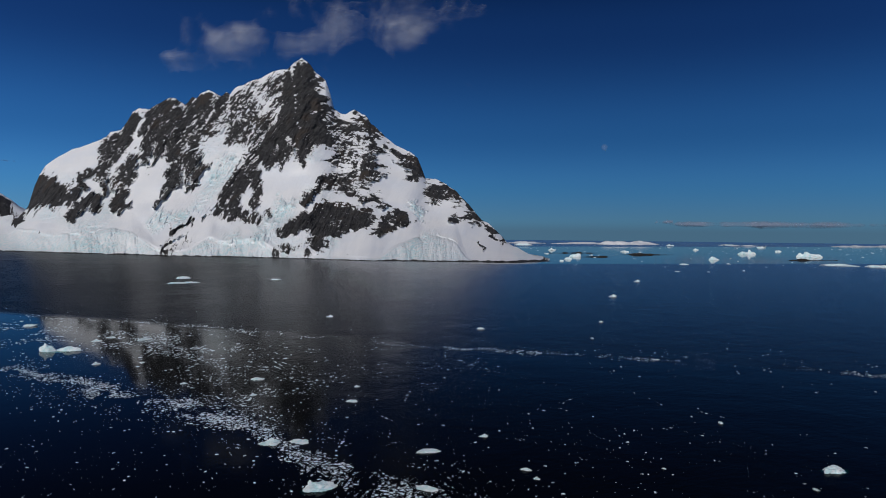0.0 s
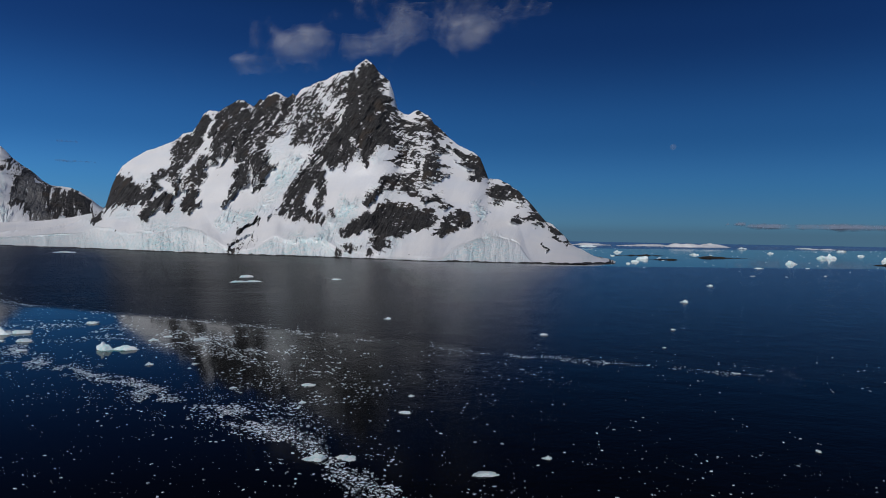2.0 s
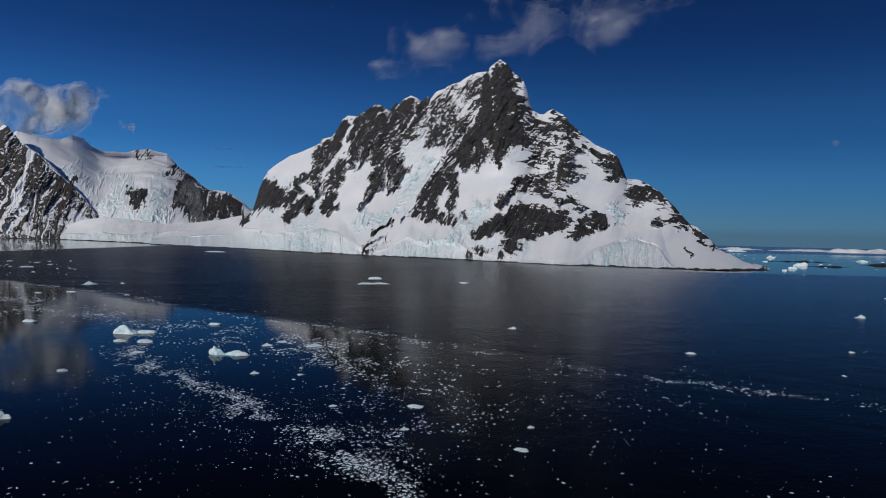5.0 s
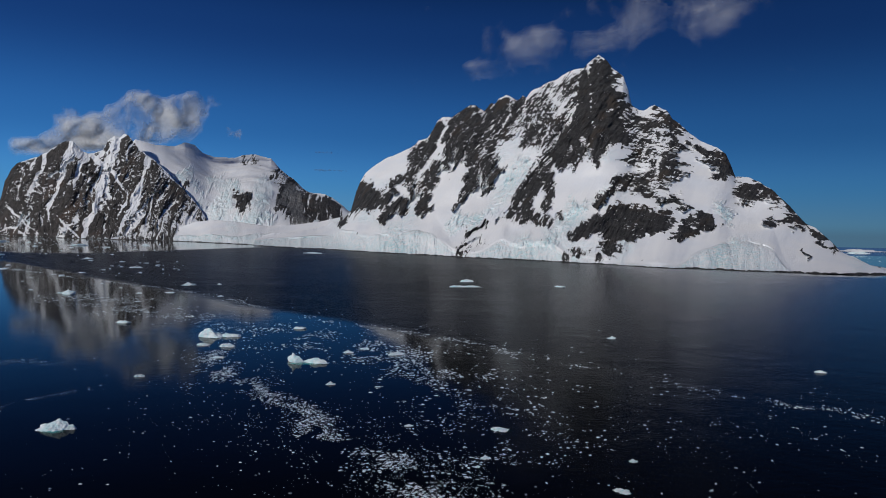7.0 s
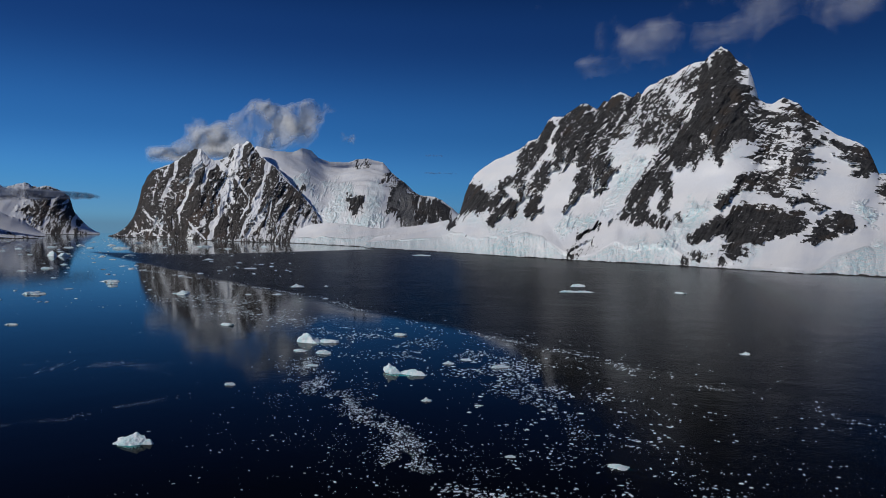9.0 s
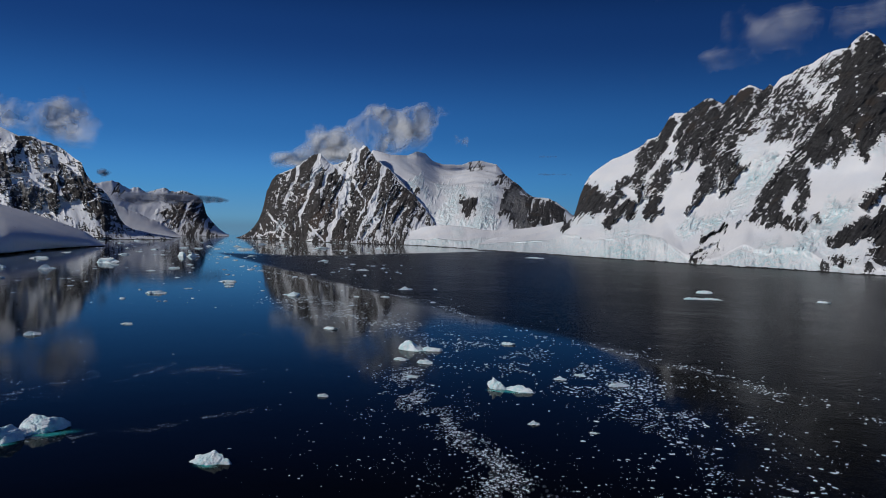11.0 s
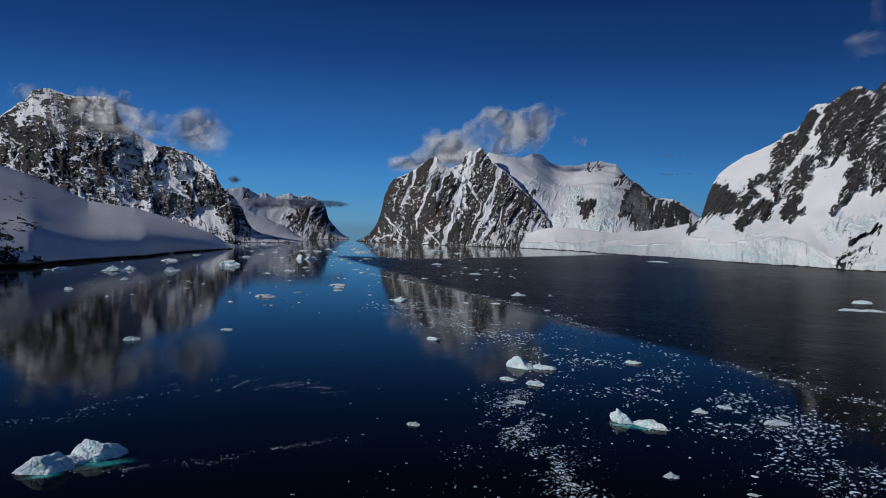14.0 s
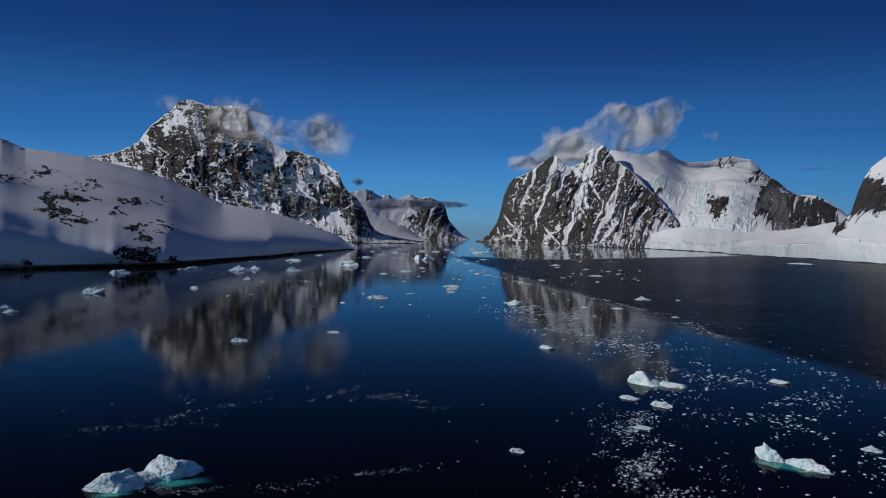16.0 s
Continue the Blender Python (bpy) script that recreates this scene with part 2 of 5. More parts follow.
def smooth_noise(x, y, seed=0):
    ix, iy = np.floor(x).astype(np.int64), np.floor(y).astype(np.int64)
    fx, fy = x - ix, y - iy
    fx, fy = fx * fx * fx * (fx * (fx * 6 - 15) + 10), fy * fy * fy * (fy * (fy * 6 - 15) + 10)
    a, b = lattice(ix, iy, 0, seed), lattice(ix + 1, iy, 0, seed)
    c, d = lattice(ix, iy + 1, 0, seed), lattice(ix + 1, iy + 1, 0, seed)
    return (a + (b - a) * fx) * (1 - fy) + (c + (d - c) * fx) * fy


def fbm(x, y, octaves=4, seed=0, gain=0.5):
    total, amp, norm = 0.0, 1.0, 0.0
    for k in range(octaves):
        total = total + amp * (smooth_noise(x * 2**k + 17.3 * k, y * 2**k - 9.1 * k, seed + k) - 0.5)
        norm += amp
        amp *= gain
    return total / norm * 2.0


def ridged(x, y, octaves=4, seed=0, gain=0.5):
    total, amp, norm = 0.0, 1.0, 0.0
    for k in range(octaves):
        total = total + amp * (1 - 2 * np.abs(smooth_noise(x * 2**k + 5.7 * k, y * 2**k + 3.3 * k, seed + k) - 0.5))
        norm += amp
        amp *= gain
    return total / norm


def sheet(name, x, y, z, material, parent=None, fields=None, smooth=True):
    """One mesh from a grid of places."""
    rows, cols = x.shape
    co = np.stack([x, y, z], -1).reshape(-1, 3)
    idx = np.arange(rows * cols).reshape(rows, cols)
    quads = np.stack([idx[:-1, :-1], idx[:-1, 1:], idx[1:, 1:], idx[1:, :-1]], -1).reshape(-1, 4)
    me = bpy.data.meshes.new(name)
    me.vertices.add(len(co))
    me.vertices.foreach_set("co", co.ravel().astype(np.float32))
    me.loops.add(quads.size)
    me.loops.foreach_set("vertex_index", quads.ravel().astype(np.int32))
    me.polygons.add(len(quads))
    me.polygons.foreach_set("loop_start", np.arange(0, quads.size, 4, dtype=np.int32))
    me.polygons.foreach_set("loop_total", np.full(len(quads), 4, dtype=np.int32))
    me.update(calc_edges=True)
    if smooth:
        me.polygons.foreach_set("use_smooth", np.ones(len(quads), dtype=bool))
    for key, value in (fields or {}).items():
        a = me.attributes.new(key, "FLOAT", "POINT")
        a.data.foreach_set("value", value.ravel().astype(np.float32))
    me.materials.append(material)
    ob = new(name, me)
    if parent is not None:
        ob.parent = parent
    return ob


def ribs_field(b, e, rows, ragged=0.35):
    """How deep each place lies inside the nearest rib: 1 on its spine, 0 at its edge, below that outside."""
    best = np.full(b.shape, -2.0)
    for b0, e0, b1, e1, w0, w1 in rows:
        k = 3.0 * max(w0, w1)
        near = (b > min(b0, b1) - k) & (b < max(b0, b1) + k) & (e > min(e0, e1) - k) & (e < max(e0, e1) + k)
        if not near.any():
            continue
        pb, pe = b[near], e[near]
        db, de = b1 - b0, e1 - e0
        t = np.clip(((pb - b0) * db + (pe - e0) * de) / (db * db + de * de + 1e-9), 0, 1)
        dist = np.hypot(pb - b0 - t * db, pe - e0 - t * de)
        best[near] = np.maximum(best[near], 1 - dist / (w0 + (w1 - w0) * t))
    return best


def blurred(v, n):
    """A box mean over n places both ways."""
    for axis in (0, 1):
        pad = [(n // 2 + 1, n // 2) if k == axis else (0, 0) for k in (0, 1)]
        c = np.cumsum(np.pad(v, pad, "edge"), axis)
        v = (np.take(c, range(n, c.shape[axis]), axis) - np.take(c, range(0, c.shape[axis] - n), axis)) / n
    return v


def massif(name, eye, crest, shore, rocks=(), mixed=(), snows=(), ices=(), cols=600, rows=220, steep=0.6, cliff=((0, 4),), relief=1.0, rocky=-1.2, seed=1,
           back=350.0, material=None, label="", category="mountain", tooth=1.0, lean=-0.35, scale=1.0, shore_rock=1.6, cap=0.68, gullies=0.4, crag=1.0, swell=3.5, capped=((0, 0.75),), ledges=1.0,
           faces=(), pales=(), bedded=((0, 0.15),), terrace=0.0, smooth_above=2.0, spur=9, couloirs=0.0, wander=14.0):
    """A massif that rises from the sea. Crest rows: bearing, height in degrees and distance as seen from eye; shore rows: bearing, distance;
    cliff rows: bearing, height of the ice cliff at the water; rock, mixed, snow and ice ribs: bearing and height of both ends, half widths.
    faces: ribs of bare cliff that hold little snow; pales: ribs of paler stone; bedded rows: bearing, how far ledges outweigh gullies;
    terrace: how far long swells run along the slope; smooth_above: the share of the height past which the snow lies even."""
    ex, ey, ez = eye
    cb, sb, hb = np.array(crest, float), np.array(shore, float), np.array(cliff, float)
    b = np.linspace(cb[0, 0], cb[-1, 0], cols)
    ce, cd = np.interp(b, cb[:, 0], cb[:, 1]), np.interp(b, cb[:, 0], cb[:, 2])

    def eased(v, degrees):
        n = max(3, int(degrees / (b[1] - b[0])) | 1)
        w = np.hanning(n + 2)[1:-1]
        return np.convolve(np.pad(v, n // 2, "edge"), w / w.sum(), "valid")

    cd = eased(cd, 3.0)
    sd = eased(np.interp(b, sb[:, 0], sb[:, 1]), 1.0)
    lat = np.radians(b) * cd.mean()
    sd = sd + wander * fbm(lat / 120, lat * 0, 4, seed + 40)
    cd = np.maximum(cd, sd + 15)
    se = np.degrees(np.arctan2(-ez - 1.5, sd))
    ce = np.maximum(ce, se + 0.05)
    teeth = tooth * 0.07 * fbm(lat / 14, lat * 0 + 3, 3, seed + 41)
    calm_crest = np.maximum(eased(ce, swell), se + 0.05)
    f = np.linspace(0, 1, rows)[:, None]
    height = eased(np.interp(b, hb[:, 0], hb[:, 1]), 2.2) * (1 + 0.35 * fbm(lat / 60, lat * 0 + 7, 3, seed + 42))
    fc = np.clip(np.degrees(height / sd) / (calm_crest - se), 0.0, 0.6)[None]
    g = f**steep
    brow = np.where(f < fc, f / np.maximum(fc, 1e-4), np.clip(1 - (f - fc) / (1.2 * fc + 0.02), 0, 1))
    brow = brow * brow * (3 - 2 * brow) * np.clip(height / 30, 0, 1.2)
    B = np.broadcast_to(b, (rows, cols)).copy()
    E = se + f * (calm_crest - se) + (ce - calm_crest) * f**spur + teeth * f**14
    D = sd + (cd - sd) * g - 16.0 * brow
    Z = ez + D * np.tan(np.radians(E))
    L = np.radians(B) * cd.mean()
    k = 0.00045 * 180 / np.pi * scale
    wb = B + k * (16 * fbm(L / 70, Z / 70, 3, seed + 50) + 11 * fbm(L / 20, Z / 24, 4, seed + 51, 0.7))
    we = E + k * (14 * fbm(L / 70, Z / 70, 3, seed + 52) + 10 * fbm(L / 20, Z / 24, 4, seed + 53, 0.7))
    slant = L + lean * Z
    beds = np.broadcast_to(np.interp(b, [q for q, _ in bedded], [q for _, q in bedded]), B.shape)
    drip, comb = fbm(slant / (26 * scale), Z / (150 * scale), 5, seed + 70, 0.75), fbm((Z + 0.16 * L) / (22 * scale), L / (120 * scale), 5, seed + 71, 0.75)
    low = np.clip((f - fc - 0.04) / 0.2, 0.15, 1)
    we = we + k * (1 - beds) * 60 * drip * low
    wb = wb + k * low * ((1 - beds) * (26 * drip + 8 * comb) + beds * 75 * comb)
    we = we + k * beds * 18 * fbm(L / 14, Z / 14, 4, seed + 72, 0.75)
    rock = np.full(B.shape, float(rocky))
    if rocks:
        rock = np.maximum(rock, np.clip(ribs_field(wb, we, rocks) * 1.3 + 0.15, -1.3, cap))
    if mixed:
        rock = np.maximum(rock, np.clip(ribs_field(wb, we, mixed) * 0.6 + 0.1, -1.3, 0.22))
    if snows:
        rock = np.minimum(rock, np.clip(-ribs_field(wb, we, snows) * 1.0, -0.4, 1.0))
    if faces:
        rock = np.maximum(rock, np.clip(ribs_field(wb, we, faces) * 2.2 + 0.1, -1.3, 0.82))
    hard = np.clip((rock - 0.58) / 0.24, 0, 1)
    solid = np.clip(rock * 2.0 + 0.4, 0, 1)
    onface = np.clip((f - fc) / 0.03, 0, 1) * (0.2 + 0.8 * np.clip((1 - f) / 0.16, 0, 1) ** 0.7)
    # gullies and ribs run down aslant
    n = -7.0 * solid * crag
    bent = slant + 12 * fbm(L / 40, Z / 40, 3, seed + 60) + 34 * fbm(L / 150, Z / 130, 2, seed + 65)
    n = n + solid * crag * (-34.0 * (ridged(bent / 80, Z / 300, 5, seed, 0.55) - 0.6) - 20.0 * fbm(bent / 26, Z / 60, 5, seed + 5, 0.55)
                            - 4.5 * fbm((L + 1.1 * Z) / 50, (Z - 0.45 * L) / 14, 4, seed + 6, 0.6))
    n = n + (1 - solid) * (34.0 * fbm(slant / 200, Z / 140, 3, seed + 8) + 10.0 * fbm(slant / 60, Z / 90, 3, seed + 9) + 1.5 * fbm(slant / 22, Z / 60, 3, seed + 22))
    ice_zone = np.clip(fbm(L / 130, Z / 80, 3, seed + 10) * 2.0 - 0.5, 0, 1) * np.clip(1.3 - Z / 260, 0, 1)
    if ices:
        ice_zone = np.maximum(ice_zone, np.clip(ribs_field(wb, we, ices) * 1.4 + 0.4, 0, 1))
    ice_zone = ice_zone * (1 - solid)
    n = n - ice_zone * (26.0 * (ridged(slant / 30 + 0.8 * fbm(L / 60, Z / 60, 2, seed + 14), Z / 24 + 0.4 * fbm(L / 45, Z / 45, 2, seed + 21), 4, seed + 11, 0.6) - 0.6))
    n = n * relief * onface
    n = n * np.clip((smooth_above - f) / 0.2, 0, 1) + terrace * onface * fbm((L + 1.5 * Z) / 520, (Z + 0.14 * L) / 58, 2, seed + 66)
    hollow = n - blurred(n, 25)
    on_cliff = np.clip(1 - (f - fc * 1.1) / 0.015, 0, 1) * np.clip(height / 6.0, 0, 1)
    n = n + on_cliff * np.clip(f / 0.01, 0, 1) * (13.0 * fbm(L / 22, Z / 45, 4, seed + 12, 0.6) + 12.0 * (ridged(L / 45, Z / 60, 3, seed + 13) - 0.6))
    D2 = D + n
    X = ex + D2 * np.sin(np.radians(B))
    Y = ey + D2 * np.cos(np.radians(B))
    Z2 = np.maximum(ez + (Z - ez) * D2 / D, -1.5)
    # domes and hollows of the high snowfield
    Z2 = Z2 + 34 * np.clip((f - smooth_above + 0.3) / 0.15, 0, 1) * np.clip((0.97 - f) / 0.08, 0, 1) * fbm(X / 330, Y / 330, 4, seed + 69, 0.45)
    # flatter ledges hold snow, steep faces shed it
    P = np.stack([X, Y, Z2], -1)
    nor = np.cross(np.gradient(P, axis=1), np.gradient(P, axis=0))
    up = np.abs(nor[..., 2]) / (np.linalg.norm(nor, axis=-1) + 1e-9)
    mean_up = np.median(up[solid > 0.5]) if (solid > 0.5).any() else 0.6
    rock = rock + np.clip((mean_up - up) * 0.7, -0.4, 0.3) * np.clip(solid * 1.5, 0, 1)
    rock = rock - np.clip((up - blurred(up, 21) - 0.075 + 0.10 * fbm(L / 90, Z / 70, 3, seed + 61)) * 7.0, -0.3, 1.3) * solid * ledges * (1 - 0.75 * hard)
    # snow lies in the hollows and along the crest
    gully = np.clip((hollow - 1.5 + 3.0 * fbm(L / 30, Z / 40, 3, seed + 17)) / 5.0, 0, 1)
    cross = L - 1.3 * lean * Z + 22 * fbm(L / 45, Z / 45, 3, seed + 62)
    branch = np.clip((ridged(cross / 60, Z / 150, 3, seed + 63, 0.6) - 0.74) / 0.08, 0, 1) * np.clip(0.3 + 2.0 * fbm(L / 60, Z / 60, 2, seed + 64), 0, 1)
    rock = rock - solid * (1 - 0.8 * hard) * gullies * np.maximum(gully, 0.8 * branch)
    # long couloirs filled with snow, and the slanting ramps that feed them
    if couloirs:
        way = slant + 30 * fbm(L / 110, Z / 110, 3, seed + 73) + 9 * fbm(L / 22, Z / 30, 3, seed + 74)
        chute = np.clip((ridged(way / 74, Z / 700, 3, seed + 75, 0.65) - 0.765 - 0.12 * fbm(L / 160, Z / 120, 2, seed + 76)) / 0.05, 0, 1)
        ramp = L - 2.2 * lean * Z + 26 * fbm(L / 90, Z / 90, 3, seed + 77)
        chute = np.maximum(chute, np.clip((ridged(ramp / 105, Z / 500, 3, seed + 78, 0.65) - 0.80) / 0.05, 0, 1) * np.clip(0.6 + 2.0 * fbm(L / 120, Z / 90, 2, seed + 79), 0, 1))
        rock = rock - solid * couloirs * chute
    rock = rock - np.clip((f - 0.984) / 0.012, 0, 1) * np.clip(np.interp(b, [q for q, _ in capped], [q for _, q in capped]) + 1.4 * fbm(L / 25, L * 0, 3, seed + 19), 0, 1.2) * solid
    tide = np.clip((shore_rock + 1.2 * fbm(L / 9, Z * 0, 3, seed + 15) - Z2) * 2.0, -1.5, 1.0)
    rock = np.maximum(rock, tide)
    ice = np.clip(np.maximum(on_cliff * (0.55 + 0.6 * fbm(L / 50, Z / 30, 3, seed + 67)), ice_zone * (0.7 + 0.5 * fbm(L / 40, Z / 40, 3, seed + 68))), 0, 1)
    # the far side falls back to the sea
    k = np.linspace(0, 1, 16)[1:, None]
    Db = cd + back * k
    Xb, Yb = ex + Db * np.sin(np.radians(b)), ey + Db * np.cos(np.radians(b))
    Zb = Z2[-1] * (1 - k) ** 1.3 - 1.5 * k + 6 * k * (1 - k) * fbm(L[-1] / 80 + k * 3, k * 4 + 0 * L[-1], 3, seed + 20)
    far = np.zeros(Xb.shape)
    ob = new(name)
    ob.location = (ex + cd.mean() * math.sin(radians(b.mean())), ey + cd.mean() * math.cos(radians(b.mean())), 0)
    ox, oy = ob.location.x, ob.location.y
    cut = max(3, int(rows * 0.05))
    pale = np.clip(ribs_field(wb, we, pales) * 2.5, 0, 1) if pales else np.zeros(B.shape)
    fields = {"rock": rock, "ice": ice, "across": slant, "rise": Z2, "bedded": beds, "pale": pale}
    mat = material or MAT_ALPINE
    sheet("water_edge", X[:cut] - ox, Y[:cut] - oy, Z2[:cut], mat, ob, {q: v[:cut] for q, v in fields.items()})
    sheet("slope", X[cut - 1:] - ox, Y[cut - 1:] - oy, Z2[cut - 1:], mat, ob, {q: v[cut - 1:] for q, v in fields.items()})
    sheet("far_side", np.vstack([X[-1:], Xb]) - ox, np.vstack([Y[-1:], Yb]) - oy, np.vstack([Z2[-1:], Zb]), mat, ob,
          {"bedded": np.vstack([beds[-1:], far]), "pale": np.vstack([pale[-1:], far]), "rock": np.vstack([rock[-1:], far - 0.2]), "ice": np.vstack([ice[-1:], far]), "across": np.vstack([slant[-1:], far + slant[-1]]), "rise": np.vstack([Z2[-1:], Zb])})
    tagged(ob, label, category)

    def place(bearing, elevation):
        """Where the slope lies on a bearing at a height in degrees."""
        c = int(np.argmin(np.abs(b - bearing)))
        r = int(np.argmin(np.abs(E[:, c] - elevation)))
        return Vector((X[r, c], Y[r, c], Z2[r, c]))

    return place


# ---- water ----
def build_water():
    bm = bmesh.new()
    bmesh.ops.create_circle(bm, cap_ends=True, radius=4850, segments=256)
    bmesh.ops.translate(bm, verts=bm.verts, vec=(8, 80, 0))
    me = bpy.data.meshes.new("water")
    bm.to_mesh(me)
    bm.free()
    me.materials.append(MAT_WATER)
    return tagged(new("water", me), "dark calm polar sea with drifting ice and wind streaks", "sea", kind="structure")


build_water()

# ---- mountains ----
EYE_M, EYE_P, EYE_L = (3.5, 23.4, 44.3), (14.2, 127.4, 43.7), (7.0, 150.9, 43.5)
A_CREST = [(-19.8, -0.75, 2500), (-18.7, -0.5, 2460), (-17.6, -0.02, 2430), (-16.4, 0.46, 2390), (-15.1, 0.66, 2350), (-13.3, 0.55, 2300), (-11, 0.27, 2230), (-8.8, 0.39, 2170), (-6.7, 0.69, 2100), (-5, 1.11, 2050)]
M_CREST1 = [(-4.2, 0.76, 1980), (-3.6, 1.62, 1970), (-3.2, 3.11, 1960), (-2.9, 3.87, 1960), (-2.5, 4.57, 1950), (-1.8, 5.15, 1950), (-0.8, 5.8, 1930), (0.4, 6.33, 1910), (1.4, 6.86, 1900), (1.7, 7.26, 1900), (2.4, 7.44, 1890), (2.8, 8.02, 1880), (3.2, 8.86, 1880), (3.6, 9.1, 1870), (4.3, 9.05, 1860), (4.9, 9.52, 1860), (5.3, 9.76, 1850), (5.8, 10.05, 1850), (6.2, 10.03, 1840), (6.9, 9.64, 1840), (7.4, 10.19, 1830), (7.7, 10.12, 1820), (8, 10.57, 1820), (8.6, 10.86, 1820), (9.1, 10.63, 1810), (9.5, 10.43, 1800), (9.9, 10.8, 1800)]
M_CREST2 = [(10.2, 10.6, 1800), (10.6, 11.14, 1800), (11.3, 11.47, 1790), (11.9, 11.81, 1780), (12.6, 11.97, 1780), (13, 12.33, 1770), (13.9, 12.72, 1770), (14.6, 12.75, 1760), (15.1, 13.28, 1760), (15.7, 13.73, 1750), (16.1, 13.44, 1740), (16.4, 13.2, 1740), (16.9, 12.6, 1730), (17.6, 12.06, 1710), (18, 10.97, 1710), (18.3, 9.87, 1700), (18.8, 9.52, 1690), (19.2, 9.44, 1680), (19.5, 9.67, 1680), (19.9, 9.86, 1670), (20.4, 9.69, 1660), (20.9, 9.38, 1660), (21.3, 8.81, 1650), (21.8, 8.46, 1640)]
M_CREST3 = [(22.5, 7.7, 1630), (23.4, 7.12, 1610), (24.4, 6.68, 1590), (25.1, 6.14, 1580), (25.4, 5.46, 1570), (25.8, 4.42, 1560), (26.7, 4.43, 1530), (27.4, 4.11, 1500), (28.3, 3.44, 1470), (29, 2.76, 1450), (29.7, 2, 1420), (30.4, 1.18, 1400), (31.1, 0.74, 1370), (31.7, 0.21, 1340), (32.6, -0.78, 1310), (34.4, -1.68, 1220), (35.7, -2.19, 1150), (36.7, -2.34, 1100)]
P_CREST = [(-31.4, -0.89, 3450), (-30.7, -0.47, 3390), (-30.1, -0.1, 3330), (-29.7, 0.55, 3300), (-29.3, 1.94, 3280), (-29.1, 3, 3270), (-28.7, 3.92, 3260), (-28.4, 4.29, 3240), (-27.8, 4.58, 3220), (-27.1, 4.87, 3190), (-26.4, 5.34, 3160), (-25.7, 5.94, 3140), (-25.3, 6.12, 3120), (-24.9, 6.2, 3110), (-24.6, 5.83, 3100), (-24.2, 5.38, 3090), (-23.6, 5.35, 3080), (-22.9, 5.63, 3070), (-22.6, 6.32, 3070), (-22.1, 6.78, 3060), (-21.8, 6.65, 3060), (-21.5, 6.93, 3050), (-21.2, 6.89, 3040), (-20.8, 6.35, 3010), (-20.4, 5.81, 2970), (-19.5, 5.22, 2900), (-18.7, 4.5, 2840), (-17.8, 3.51, 2770), (-17, 2.74, 2710), (-16.3, 1.88, 2650), (-15.5, 0.61, 2530), (-14.8, -0.43, 2420)]
G_CREST = [(-22.5, 3.81, 3150), (-21.3, 5.88, 3150), (-20.7, 6.62, 3150), (-19.3, 6.27, 3150), (-17.9, 6.24, 3250), (-17.1, 6.6, 3400), (-16.4, 6.43, 3400), (-15.8, 5.84, 3600), (-14.9, 5.57, 3600), (-13.4, 5.58, 3600), (-12.7, 5.85, 3600), (-11.8, 5.93, 3600), (-11.1, 5.75, 3600), (-10.6, 5.66, 3548), (-10.2, 5.26, 3496), (-9.9, 4.9, 3457), (-9.3, 4.41, 3379), (-8.7, 4.01, 3300), (-8, 3.34, 3240), (-7.5, 3.04, 3170), (-6.3, 2.95, 3000), (-5.7, 2.69, 2940), (-5, 2.21, 2880), (-4.4, 1.69, 2820), (-3.4, 1.09, 2720), (-2.1, 0.45, 2600)]
L_CREST = [(-65.1, 2.79, 3230), (-63, 4.08, 3180), (-60.9, 5.09, 3120), (-59.4, 5.43, 3080), (-58.4, 5.9, 3060), (-57.6, 6.36, 3040), (-57.3, 6.88, 3030), (-56.7, 7.67, 3020), (-55.9, 8.43, 3000), (-55.3, 8.89, 2980), (-54.9, 9.55, 2970), (-54.3, 9.72, 2960), (-53.7, 9.72, 2940), (-53.1, 9.51, 2930), (-52.2, 9.36, 2900), (-51.4, 9.46, 2880), (-50.9, 9.57, 2870), (-50.3, 9.44, 2860), (-49.8, 9.17, 2840), (-49.5, 8.41, 2840), (-49, 7.56, 2820), (-48.2, 7.17, 2800), (-47.5, 6.62, 2790), (-46.6, 6.21, 2770), (-45.8, 6.25, 2760), (-45.1, 5.96, 2740), (-44.6, 5.89, 2730), (-43.7, 5.42, 2710), (-43.1, 4.9, 2700), (-42.6, 4.55, 2690)]
L_CREST2 = [(-42.3, 3.78, 2590), (-41.9, 3.25, 2590), (-41.2, 2.67, 2590), (-40.5, 1.77, 2590), (-40.1, 0.72, 2590), (-39.7, 0.03, 2590), (-38.7, -0.32, 2590), (-37, -0.71, 2590), (-36.2, -0.93, 2590)]
Q_CREST = [(-43.3, 2.59, 4000), (-41.4, 3.13, 4060), (-40.8, 3.24, 4080), (-40.3, 3.35, 4100), (-39.9, 3.27, 4110), (-39.5, 3.02, 4120), (-39.1, 2.81, 4130), (-38.5, 2.97, 4150), (-37.9, 2.54, 4170), (-37.2, 2.87, 4190), (-36.7, 2.98, 4200), (-36.3, 2.81, 4210), (-35.8, 2.69, 4210), (-35.4, 2.84, 4220), (-35, 2.76, 4220), (-34.5, 2.54, 4220), (-33.9, 2.11, 4230), (-33.6, 1.07, 4230), (-33.2, 0.54, 4240), (-32.7, -0, 4240), (-32.2, -0.45, 4250), (-31.9, -0.67, 4250)]
R_CREST = [(-43.3, 3.02, 3300), (-41.6, 2.3, 3290), (-40.6, 1.8, 3280), (-39.5, 1.39, 3280), (-38.2, 0.84, 3270), (-36.9, 0.28, 3260), (-36, -0.33, 3250), (-35.5, -0.77, 3250)]
